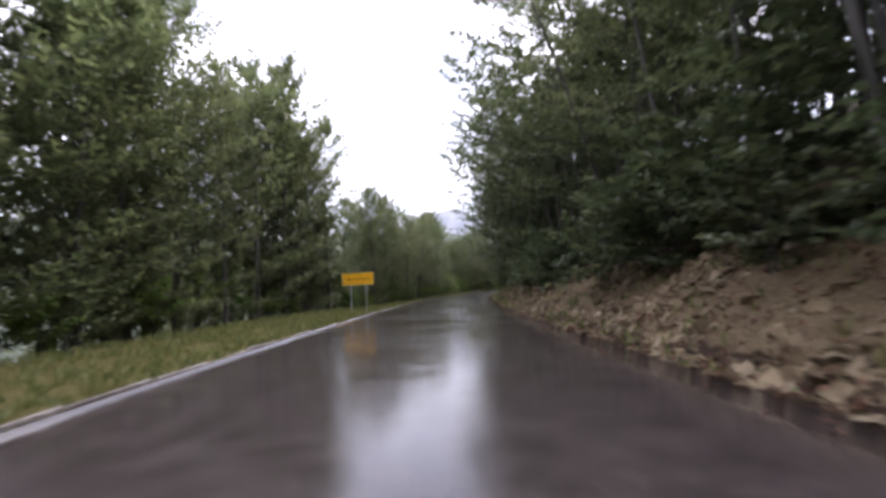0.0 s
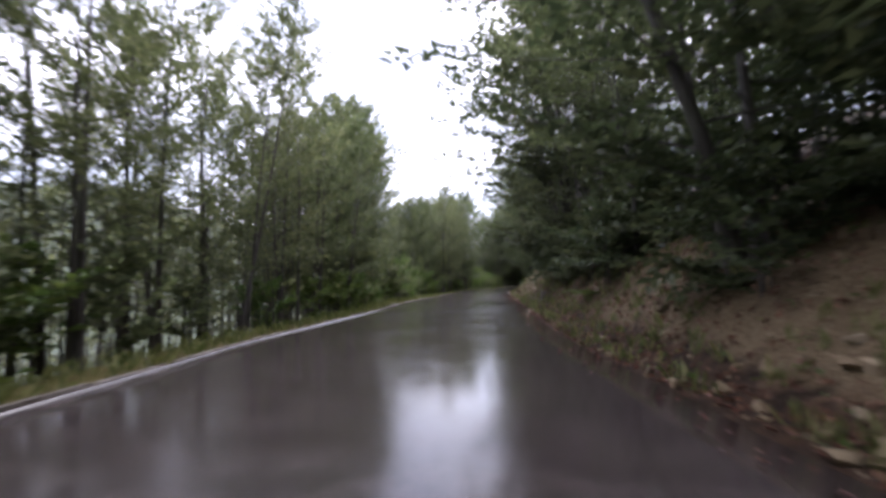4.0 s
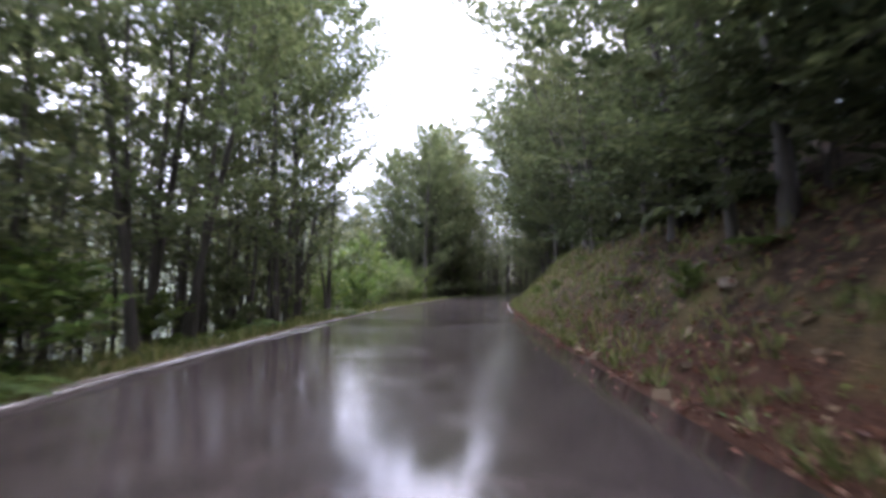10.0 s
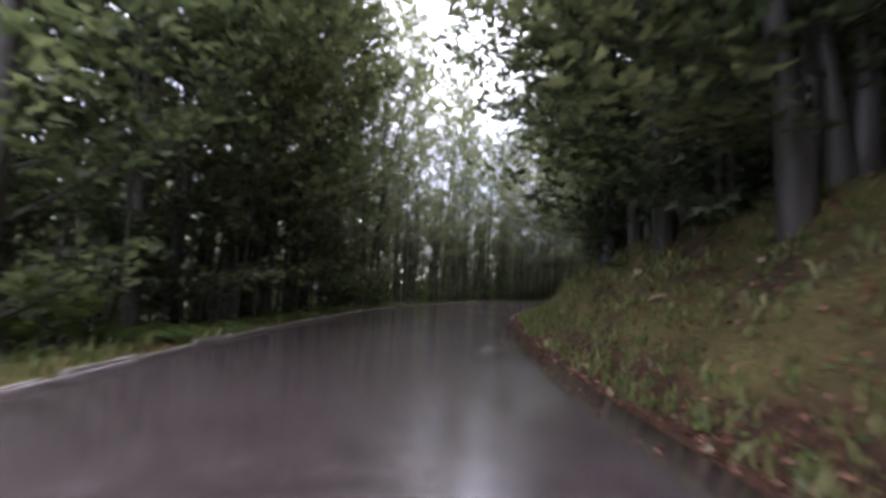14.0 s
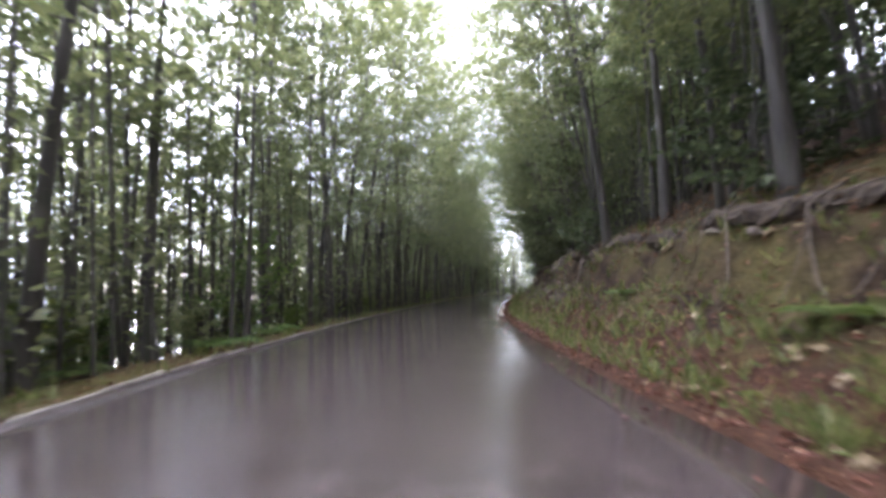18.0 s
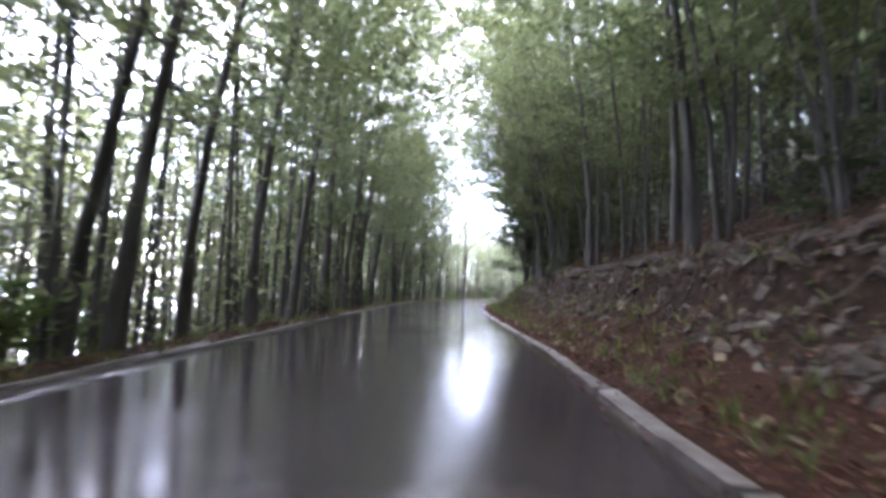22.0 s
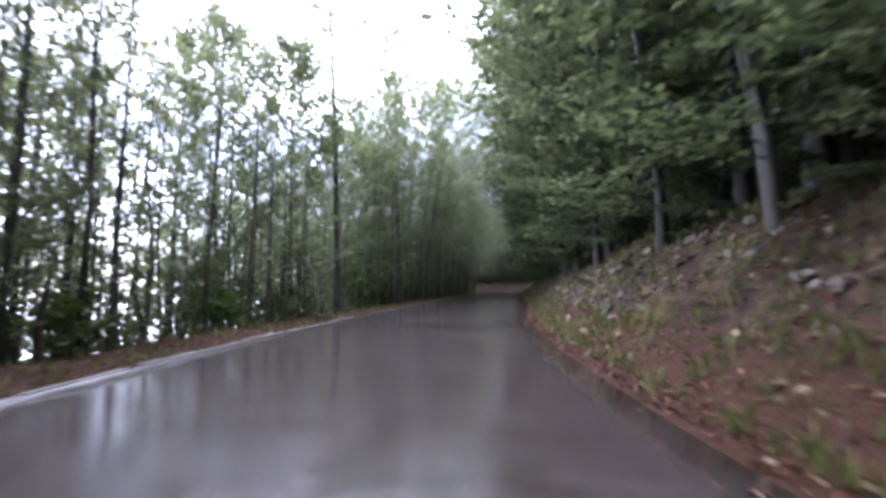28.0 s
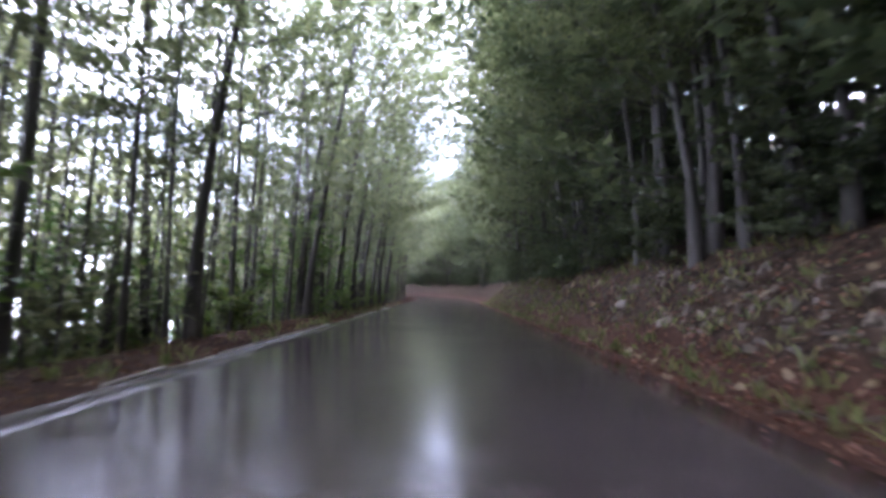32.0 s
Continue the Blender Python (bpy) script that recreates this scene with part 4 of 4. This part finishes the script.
    edging.append(bm_mesh("edging_stone", bm, CONCRETE))


def kerb(name, label, runs, side):
    ob = tagged(new(name), label, "kerb", kind="structure")
    for a, b, wide in runs:
        s = a
        while s < b:
            u = -lane(LEFT, s) - 0.05 if side < 0 else lane(RIGHT, s) - 0.02
            long = rng.uniform(0.75, 1.1)
            if rng.random() > (0.05 if side < 0 else 0.03):
                p = at(s, u, rng.uniform(-0.036, -0.028) if side > 0 else rng.uniform(-0.045, 0.004) if s < 215 else rng.uniform(-0.07, -0.02))
                stone = part("edging_stone", edging[rng.randrange(4)], ob)
                ahead, behind = at(s + 0.7, -lane(LEFT, s + 0.7) if side < 0 else lane(RIGHT, s + 0.7)), at(s - 0.7, -lane(LEFT, s - 0.7) if side < 0 else lane(RIGHT, s - 0.7))
                way = math.degrees(math.atan2(ahead.y - behind.y, ahead.x - behind.x))
                stone.matrix_basis = Matrix.LocRotScale(p, Euler((radians(rng.uniform(-2, 2)), radians(rng.uniform(-0.8, 0.8)), radians(way + rng.uniform(-0.9, 0.9)))), (long, wide * rng.uniform(0.85, 1.1), 1))
            s += 1.50 * long
    return ob


kerb("kerb_left", "pale concrete edging along the drop side of the road", [(-19, 330, 0.62)], -1)
kerb("kerb_right", "broken pale concrete edging along the bank side of the road", [(80, 93, 0.5), (115, 127.5, 0.85), (150, 169, 0.42), (189, 266, 1.7)], 1)

# ---- tar patches on the road ----
for s, u, w, l in ((116.9, 0.9, 0.24, 0.11), (116.5, -0.8, 0.36, 0.15), (117.6, -0.5, 0.30, 0.07), (117.5, 0.4, 0.2, 0.07)):
    bm = bmesh.new()
    mid = bm.verts.new(at(s, u, road_z(s, u) + 0.006))
    ring = []
    for k in range(40):
        a = k * 2 * math.pi / 40
        q = 1 + 0.6 * rough(math.cos(a) * 2, math.sin(a) * 2, 1.3, s + u) + 0.5 * rough(math.cos(a) * 6, math.sin(a) * 6, 1.3, s - u)
        ring.append(bm.verts.new(at(s + l * q * math.sin(a), u + w * q * math.cos(a), road_z(s + l * q * math.sin(a), u + w * q * math.cos(a)) + 0.005)))
    for k in range(40):
        bm.faces.new((mid, ring[k], ring[(k + 1) % 40]))
    tagged(new("tar_patch", bm_mesh("tar_patch", bm, plain("dark_tar", (0.018, 0.016, 0.017), 0.9, 0, 30, 0.3))), "dark worn tar patch on the wet asphalt", "road patch", "tar patches")

# ---- rocks ----
rocks = []
for k in range(7):
    bm = bmesh.new()
    bmesh.ops.create_icosphere(bm, subdivisions=2, radius=0.5)
    r_ = random.Random(40 + k)
    cuts = [(Vector((r_.gauss(0, 1), r_.gauss(0, 1), r_.gauss(0, 1))).normalized(), r_.uniform(0.18, 0.36)) for _ in range(9)]
    for v in bm.verts:
        for nrm, lim in cuts:
            d = v.co.dot(nrm) - lim
            if d > 0:
                v.co -= nrm * d
        v.co += v.co.normalized() * 0.035 * noise.noise(v.co * 4 + Vector((k, 0, 0)))
        v.co.z *= 0.62
    rocks.append(bm_mesh("rock", bm, STONE))
# the same rocks again in the stone darkened for shade
dark_rocks = []
for me in rocks:
    dark_rocks.append(me.copy())
    dark_rocks[-1].materials[0] = DARK_STONE


def rock(s, u, size, label, sink=0.25, tilt=25, stretch=(1.3, 1.0, 1.0), some=rocks):
    p = ground_at(s, u)
    ob = new("rock", some[rng.randrange(7)])
    ob.matrix_basis = Matrix.LocRotScale((p.x, p.y, p.z + size * (0.3 - sink)), Euler((radians(rng.uniform(-tilt, tilt)), radians(rng.uniform(-tilt, tilt)), radians(rng.uniform(0, 360)))), [size * q * rng.uniform(0.85, 1.15) for q in stretch])
    return tagged(ob, label, "rock", "rocks on the bank")


for s, u, size in ((74.8, 2.9, 0.75), (76.0, 3.9, 1.25), (77.2, 4.1, 0.9), (74.6, 4.3, 0.7), (78.6, 4.6, 0.8), (71.8, 3.4, 0.8), (72.6, 3.9, 0.7), (70.3, 3.2, 0.6),
                   (66.5, 3.3, 0.7), (64.2, 3.0, 0.55), (69.4, 4.4, 0.9), (81.5, 5.2, 0.8), (83, 4.7, 0.6)):
    rock(s, u, 0.85 * size, "large tan limestone block on the scree bank", 0.33, 40)
for s, u, size in ((295.8, 2.75, 0.32), (296.6, 2.95, 0.36), (299, 4.6, 0.5), (290, 4.4, 0.6), (279.4, 4.2, 0.8), (280.2, 4.7, 0.65), (278.6, 4.5, 0.5), (281.2, 4.0, 0.45), (277.6, 4.9, 0.6), (294.0, 3.9, 0.6), (296.0, 5.0, 0.8), (294.7, 4.5, 0.6), (292.5, 4.9, 0.6), (305, 4.4, 0.6), (287, 4.6, 0.55), (283.5, 4.0, 0.5), (309, 4.9, 0.6), (226.8, 4.2, 0.4),
                   (223.4, 4.3, 0.42), (275.5, 4.4, 0.6), (230, 4.6, 0.45), (240, 4.6, 0.4), (105, 4.2, 0.45), (102, 4.0, 0.5), (100.4, 3.6, 0.4), (90.5, 3.2, 0.3), (93, 4.4, 0.45)):
    rock(s, u, size * 0.9, "grey wet rock lying on the earth bank, darkened for shade", 0.3, 30, (1.35, 1.0, 0.75), dark_rocks)
for k in range(150):
    s = rng.uniform(-8, 320)
    if rng.random() > 0.25 + 0.75 * lane(SCREE, s):
        continue
    v = rng.uniform(0.25, 1.0) * (lane(SHOULDER, s) + lane(BANK, s) / lane(SLOPE, s))
    # from 170 m on, the rocks with shade in their colour
    rock(s, lane(RIGHT, s) + v + 0.15, rng.uniform(0.15, 0.34), "small angular limestone piece on the bank", 0.2, 40, some=rocks if s < 170 else dark_rocks)

p = ground_at(59.0, 3.05)
bm = box_bm(-0.11, 0.11, -0.08, 0.08, -0.12, 0.40, 0.035)
for v in bm.verts:
    v.co += 0.03 * Vector((rough(v.co.y * 6, v.co.z * 6, 1, 81), rough(v.co.x * 6, v.co.z * 6, 1, 82), rough(v.co.x * 6, v.co.y * 6, 1, 83)))
stone = tagged(new("standing_stone", bm_mesh("standing_stone", bm, CONCRETE)), "small pale upright stone in the reddish litter", "stone")
stone.matrix_basis = pose(p.x, p.y, p.z, 6, 14, heading(59) + 12)

# ---- rubble, fallen leaves and grass ----
gen = np.random.default_rng(11)


def scatter(count, place):
    """Points and slopes of the ground for places (s, u) that place() accepts."""
    out = []
    while len(out) < count:
        q = place()
        if q:
            p = ground_at(*q)
            dx = (height(q[0], q[1] + 0.1) - p.z) / 0.1
            a = math.radians(heading(q[0]))
            nrm = Vector((-dx * math.cos(a), -dx * math.sin(a), 1)).normalized()
            out.append((*p, *nrm))
    a = np.array(out)
    return a[:, :3], a[:, 3:]


def on_bank(table, lo, hi, base=0.0, far=345):
    def place():
        s = rng.uniform(-12, far)
        if rng.random() > base + (1 - base) * lane(table, s):
            return None
        w = lane(SHOULDER, s)
        return s, lane(RIGHT, s) + max(0.14, w * lo) + rng.random() ** 1.2 * (hi + lane(BANK, s) / lane(SLOPE, s))
    return place


def rubble(name, label, count, place, small, big, mat):
    p, nrm = scatter(count, place)
    cube = np.array([(x, y, z) for x in (-1, 1) for y in (-1, 1) for z in (-1, 1)], float) * 0.5
    fc = np.array([(0, 1, 3, 2), (4, 6, 7, 5), (0, 4, 5, 1), (2, 3, 7, 6), (0, 2, 6, 4), (1, 5, 7, 3)])
    n = len(p)
    size = small + (big - small) * gen.random(n) ** 3
    shape = np.stack([size * gen.uniform(0.8, 1.5, n), size * gen.uniform(0.6, 1.1, n), size * gen.uniform(0.22, 0.6, n)], 1)
    v = (cube[None] + gen.normal(0, 0.13, (n, 8, 3))) * shape[:, None]
    ax = unit(gen.normal(0, 1, (n, 3)) * 0.55 + nrm)
    t1 = unit(np.cross(ax, gen.normal(0, 1, (n, 3))))
    t2 = np.cross(ax, t1)
    v = v[..., :1] * t1[:, None] + v[..., 1:2] * t2[:, None] + v[..., 2:] * ax[:, None] + (p + nrm * shape[:, 2:] * 0.15)[:, None]
    faces = (fc[None] + 8 * np.arange(n)[:, None, None]).reshape(-1, 4)
    return tagged(new(name, mesh_of(name, v.reshape(-1, 3), faces, mat)), label, "rubble", kind="stuff")


def stony():
    s = rng.choice((rng.uniform(-6, 32), rng.uniform(67, 84), rng.uniform(67, 84), rng.uniform(67, 84), rng.uniform(-6, 32), rng.uniform(-6, 32), rng.uniform(67, 84), rng.uniform(67, 84), rng.uniform(67, 84), rng.uniform(-6, 32)))
    k = rough(s, 3, 0.25, 90)
    v = rng.random() ** 1.2 * (0.3 + lane(SHOULDER, s) + lane(BANK, s) / lane(SLOPE, s))
    if rough(s, v, 0.55, 91) + 0.25 * rng.random() < -0.02:
        return None
    return s, lane(RIGHT, s) + 0.16 + v


rubble("loose_stones", "thick layer of flat angular tan stones on the scree", 10500, stony, 0.04, 0.20, STONE)
rubble("scree", "angular pale limestone rubble covering the bank", 9000, on_bank(SCREE, 0.3, 0.6, 0.08), 0.03, 0.17, STONE)


def worn_face():
    s = rng.choice((rng.uniform(184, 236), rng.uniform(184, 236), rng.uniform(262, 314)))
    k = rng.uniform(0.25, 0.95)
    if rough(s, k * 3, 0.5, 92) + 0.3 * rng.random() < -0.05:
        return None
    return s, lane(RIGHT, s) + lane(SHOULDER, s) + k * lane(BANK, s) / lane(SLOPE, s)


rubble("bank_stones", "flat grey-brown stones weathering out of the earth bank, darkened for shade", 5000, worn_face, 0.04, 0.19, DARK_STONE)


def flakes(name, label, category, count, place, lo, hi, mat, lift, tip=0.35):
    p, nrm = scatter(count, place)
    d = unit(np.cross(nrm, gen.normal(0, 1, p.shape)) + gen.normal(0, tip, p.shape))
    z = gen.uniform(lo, hi, len(p))
    v, f = leaf_faces(p + nrm * lift, d, unit(nrm + gen.normal(0, tip, p.shape)), z, z * 0.62)
    return tagged(new(name, mesh_of(name, v, f, mat)), label, category, kind="stuff")


flakes("leaf_litter", "wet reddish fallen beech leaves on the bank", "fallen leaves", 56000, on_bank(RED, 0.0, 0.8, 0.45), 0.05, 0.12, LITTER, 0.012)
flakes("low_herbs", "low green herbs and moss on the bank", "undergrowth", 17000, on_bank(GREEN, 0.5, 0.8, 0.12), 0.035, 0.10, LEAF_LIGHT, 0.035, 0.7)


def on_left_floor():
    s = rng.uniform(138, 340)
    return s, -lane(LEFT, s) - 0.18 - 3.0 * rng.random() ** 1.3


flakes("forest_litter", "brown fallen leaves on the forest floor beside the road", "fallen leaves", 16000, on_left_floor, 0.05, 0.12, LITTER, 0.015)


def on_road_edge():
    s = rng.uniform(-5, 320)
    return s, lane(RIGHT, s) + 0.25 - 0.7 * rng.random() ** 2


flakes("wet_leaves", "wet brown leaves washed onto the edge of the asphalt", "fallen leaves", 2600, on_road_edge, 0.05, 0.10, LITTER, 0.075, 0.12)


def grass(name, label, count, place, lo, hi):
    p, nrm = scatter(count, place)
    blades = 6
    q = np.repeat(p, blades, 0) + gen.normal(0, 0.045, (count * blades, 3)) * (1, 1, 0.1)
    up = unit(np.array([0, 0, 1.0]) + gen.normal(0, 0.38, q.shape) * (1, 1, 0.3))
    side = unit(np.cross(up, gen.normal(0, 1, q.shape)))
    h = (gen.uniform(lo, hi, len(q)))[:, None]
    bend = unit(gen.normal(0, 1, q.shape) * (1, 1, 0)) * h * 0.25
    v = np.stack([q - side * 0.007, q + side * 0.007, q + up * h * 0.6 + side * 0.004, q + up * h + bend], 1).reshape(-1, 3)
    f = [(4 * k, 4 * k + 1, 4 * k + 2, 4 * k + 3) for k in range(len(q))]
    return tagged(new(name, mesh_of(name, v, f, GRASS)), label, "grass", kind="stuff")


def on_verge():
    s = rng.uniform(-14, 340)
    if s > 40 and rng.random() < 0.45 + 0.42 * smooth(132, 148, s):
        return None
    return s, -lane(LEFT, s) - 0.16 - rng.random() ** 1.3 * (verge(s) + 1.0)


def on_wide_verge():
    s = rng.uniform(-14, 36)
    return s, -lane(LEFT, s) - 0.18 - rng.random() * (verge(s) + 0.8)


grass("verge_grass", "yellow-green grass along the drop side of the road", 6500, on_verge, 0.06, 0.26)
grass("mown_grass", "short pale grass on the wide verge", 7000, on_wide_verge, 0.04, 0.13)
grass("bank_grass", "tufts of yellow-green grass on the bank", 9000, on_bank(GREEN, 0.4, 0.9, 0.08), 0.07, 0.28)

# ---- exposed roots along the undercut lip of the bank ----
for k in range(58):
    s = 162 + k * 1.2 + rng.uniform(-0.6, 0.6)
    top = top_edge(s)
    tb = Tubes()
    pts = []
    a, drift = rng.uniform(0.3, 0.9), rng.uniform(-1.6, 1.6)
    for q in np.linspace(0, 1, 9):
        ss, uu = s + drift * q + 0.25 * math.sin(6 * q + k), top + 0.3 - (0.6 + a) * q
        pts.append(ground_at(ss, uu) + Vector((0, 0, 0.06 + 0.20 * math.sin(3.1 * q) * rng.uniform(0.7, 1.2))))
    r0 = rng.uniform(0.012, 0.034)
    tb.add(pts, [r0 * (1.1 - 0.75 * q) for q in np.linspace(0, 1, 9)], 6)
    tagged(new("tree_root", tb.mesh("tree_root", ROOT)), "bare brown tree root hanging over the eroded bank", "root", "exposed roots")

# ---- overhanging lip of turf and soil above the undercut ----
s = 171.0
while s < 232:
    long = rng.uniform(2.0, 4.2)
    ss = np.arange(s, s + long + 0.01, 0.11)
    vv, ffc = [], []
    for i, q in enumerate(ss):
        end = min(1.0, 0.1 + 2.4 * min(q - s, s + long - q) / long)
        top = top_edge(q)
        out_ = 0.42 * end * (1 + 0.9 * rough(q, 0, 1.3, 95))
        thick = (0.13 + 0.14 * rough(q, 2, 1.9, 96)) * (0.4 + 0.6 * end)
        z1 = max(height(q, top + 0.05), height(q, top + 0.4) - 0.18) - 0.02
        prof = [(0.8, 0.0), (0.5, 0.02), (0.2, 0.04), (-0.25, 0.03), (-0.6, -0.02), (-0.9, -0.08), (-1.05, -0.10 - 0.5 * thick), (-0.95, -0.10 - thick), (-0.6, -0.16 - 1.2 * thick), (-0.2, -0.28 - thick), (0.12, -0.6)]
        for j, (a, h) in enumerate(prof):
            u = top + (a * out_ if a < 0 else a)
            zz = (height(q, u) - 0.05 if j == 0 else z1 + h) + (0.10 * rough(q * 2.6, j * 0.9, 1.0, 97) + 0.07 * rough(q * 6.5, j * 1.9, 1.0, 99)) * (j > 0)
            vv.append(at(q + 0.05 * rough(q, j, 2.0, 98), u + 0.08 * rough(q * 5, j * 1.3, 1.0, 94), zz))
        if i:
            a0, b0 = (i - 1) * 11, i * 11
            ffc += [(a0 + j, a0 + j + 1, b0 + j + 1, b0 + j) for j in range(10)]
    ffc += [tuple(range(11)), tuple(range(len(vv) - 11, len(vv)))[::-1]]
    tagged(new("turf_lip", mesh_of("turf_lip", vv, ffc, TURF)), "overhanging lip of dark soil and litter above the eroded bank", "turf", "turf lips")
    s += long + rng.choice((-0.3, -0.2, 0.1, 0.9))


def on_lip():
    s = rng.uniform(170, 234)
    return s, top_edge(s) + rng.uniform(-0.3, 1.6)


flakes("lip_litter", "brown fallen leaves and moss on top of the eroded bank", "fallen leaves", 5000, on_lip, 0.05, 0.12, LITTER, 0.10, 0.5)

# ---- flat stones, fallen branches and twigs ----
for s, u, size in ((232.5, -4.75, 0.55), (259, -4.95, 0.5), (233.4, -4.85, 0.35)):
    rock(s, u, size, "flat pale stone at the grassy edge of the road", 0.22, 5, (1.5, 0.9, 0.45))


def branch(name, label, group, s, u, along, long, thick, arch, sides=5):
    pts, way = [], rng.uniform(0, 6)
    for q in np.linspace(-0.5, 0.5, 8):
        ss, uu = s + long * q * math.cos(radians(along)), u + long * q * math.sin(radians(along))
        pts.append(ground_at(ss, uu) + Vector((0, 0, thick + arch * (1 - 4 * q * q) + 0.02 * math.sin(9 * q + way))))
    tb = Tubes()
    tb.add(pts, [thick * (1.0 - 0.55 * q) for q in np.linspace(0, 1, 8)], sides)
    tagged(new(name, tb.mesh(name, ROOT)), label, "fallen branch", group)


branch("fallen_branch", "bare fallen branch lying on the litter by the road", "", 302, -5.9, 35, 1.6, 0.05, 0.03, 7)
branch("dead_branch", "pale curved dead branch arching on the bank", "", 85.4, 4.5, 50, 1.1, 0.04, 0.35, 7)
branch("dead_branch", "pale curved dead branch sagging on the bank", "", 86.6, 5.0, 80, 1.3, 0.03, 0.15, 6)
for k in range(26):
    s = rng.uniform(205, 312)
    branch("twig", "thin brown twig lying on the reddish litter", "fallen twigs", s, lane(RIGHT, s) + rng.uniform(0.3, 2.2), rng.uniform(-80, 80), rng.uniform(0.4, 1.3), rng.uniform(0.008, 0.02), 0.01)

# ---- ferns ----
def fern_mesh(seed):
    g = np.random.default_rng(seed)
    P, D, N, Z = [], [], [], []
    for k in range(11):
        a = k * 0.57 + g.uniform(-0.2, 0.2)
        flat = np.array([math.cos(a), math.sin(a), 0])
        q = np.linspace(0.12, 1, 16)
        ln = g.uniform(0.55, 0.85)
        pos = np.outer(q * ln * 0.85, flat) + np.outer(ln * (0.75 * q - 0.62 * q * q), (0, 0, 1.0))
        for sgn in (1, -1):
            side = np.cross(flat, (0, 0, 1.0)) * sgn
            P.append(pos), D.append(unit(np.tile(side + flat * 0.35 - np.array([0, 0, 0.15]), (16, 1)) + g.normal(0, 0.08, (16, 3))))
            N.append(np.tile((0, 0, 1.0), (16, 1)) + g.normal(0, 0.1, (16, 3)))
            Z.append(0.19 * np.sin(np.pi * (0.15 + 0.82 * (1 - q))) + 0.02)
    Z = np.concatenate(Z)
    v, f = leaf_faces(np.concatenate(P), np.concatenate(D), np.concatenate(N), Z, Z * 0.32, 0.04)
    return mesh_of("fern", v, f, LEAF_LIGHT)


ferns = [fern_mesh(1), fern_mesh(2)]
for k in range(46):
    s = rng.choice((rng.uniform(96, 180), rng.uniform(96, 180), rng.uniform(250, 275), rng.uniform(40, 90)))
    u = top_edge(s) - rng.uniform(-0.6, 1.6) if rng.random() < 0.7 else -lane(LEFT, s) - rng.uniform(1, 2.5)
    p = ground_at(s, u)
    ob = new("fern", ferns[k % 2])
    ob.matrix_basis = Matrix.LocRotScale((p.x, p.y, p.z), Euler((0, 0, rng.uniform(0, 6))), [rng.uniform(0.7, 1.2)] * 3)
    tagged(ob, "green fern growing on the bank", "fern", "ferns")
for k in range(38):
    s = rng.choice((rng.uniform(139, 186), rng.uniform(139, 186), rng.uniform(98, 114)))
    p = ground_at(s, -lane(LEFT, s) - rng.uniform(0.5, 1.9))
    ob = new("fern", ferns[k % 2])
    ob.matrix_basis = Matrix.LocRotScale((p.x, p.y, p.z), Euler((0, 0, rng.uniform(0, 6))), [rng.uniform(0.8, 1.5)] * 3)
    tagged(ob, "tall green fern at the edge of the forest", "fern", "ferns by the road")
for s, u, k in ((116.8, 3.2, 0.30), (165.2, 3.6, 0.55), (113, 3.4, 0.3), (101.5, 3.6, 0.3)):
    BUSH[1].put(s, u, k, 40 * s)

# ---- place-name sign ----
sign = tagged(new("place_name_sign"), "yellow place-name sign on two galvanised posts in the grass", "road sign")
panel = part("panel", bm_mesh("panel", box_bm(-1.0, 1.0, -0.012, 0.012, 1.48, 2.16, 0.01), SIGN_YELLOW), sign)
for name_, (x0, x1, z0, z1) in (("edge_strip", (-1.0, 1.0, 2.13, 2.16)), ("edge_strip", (-1.0, 1.0, 1.48, 1.51)), ("edge_strip", (-1.0, -0.97, 1.511, 2.129)), ("edge_strip", (0.97, 1.0, 1.511, 2.129))):
    part(name_, bm_mesh("edge_strip", box_bm(x0, x1, -0.020, -0.0125, z0, z1, 0.002), SIGN_EDGE), panel, "pale raised edge")
for x0, x1, z0, z1 in ((-0.91, 0.91, 2.06, 2.075), (-0.91, 0.91, 1.565, 1.58), (-0.91, -0.895, 1.581, 2.059), (0.895, 0.91, 1.581, 2.059)):
    part("border_line", bm_mesh("border_line", box_bm(x0, x1, -0.0165, -0.0125, z0, z1), SIGN_BLACK), panel, "dark border line")
txt = bpy.data.curves.new("lettering", "FONT")
txt.body, txt.align_x, txt.align_y, txt.size, txt.extrude = "Ivanova korita", "CENTER", "CENTER", 0.27, 0.003
txt_ob = bpy.data.objects.new("lettering", txt)
scene.collection.objects.link(txt_ob)
bpy.context.view_layer.update()
txt_me = bpy.data.meshes.new_from_object(txt_ob.evaluated_get(bpy.context.evaluated_depsgraph_get()))
bpy.data.objects.remove(txt_ob)
txt_me.materials.clear()
txt_me.materials.append(SIGN_BLACK)
lettering = part("lettering", txt_me, panel, "dark place name")
lettering.matrix_basis = pose(0, -0.017, 1.82, 90, 0, 0)
for x in (-0.48, 0.48):
    tb = Tubes()
    tb.add([(x, 0.045, -0.4), (x, 0.045, 0.9), (x, 0.045, 2.1)], [0.03, 0.03, 0.03], 10)
    part("post", tb.mesh("post", GALVANISED), sign, "galvanised steel post")
sp = ground_at(26.3, -5.35)
sign.matrix_basis = pose(sp.x, sp.y, sp.z, 0, 0, heading(26.3) - 17) @ Matrix.Scale(1.0, 4)
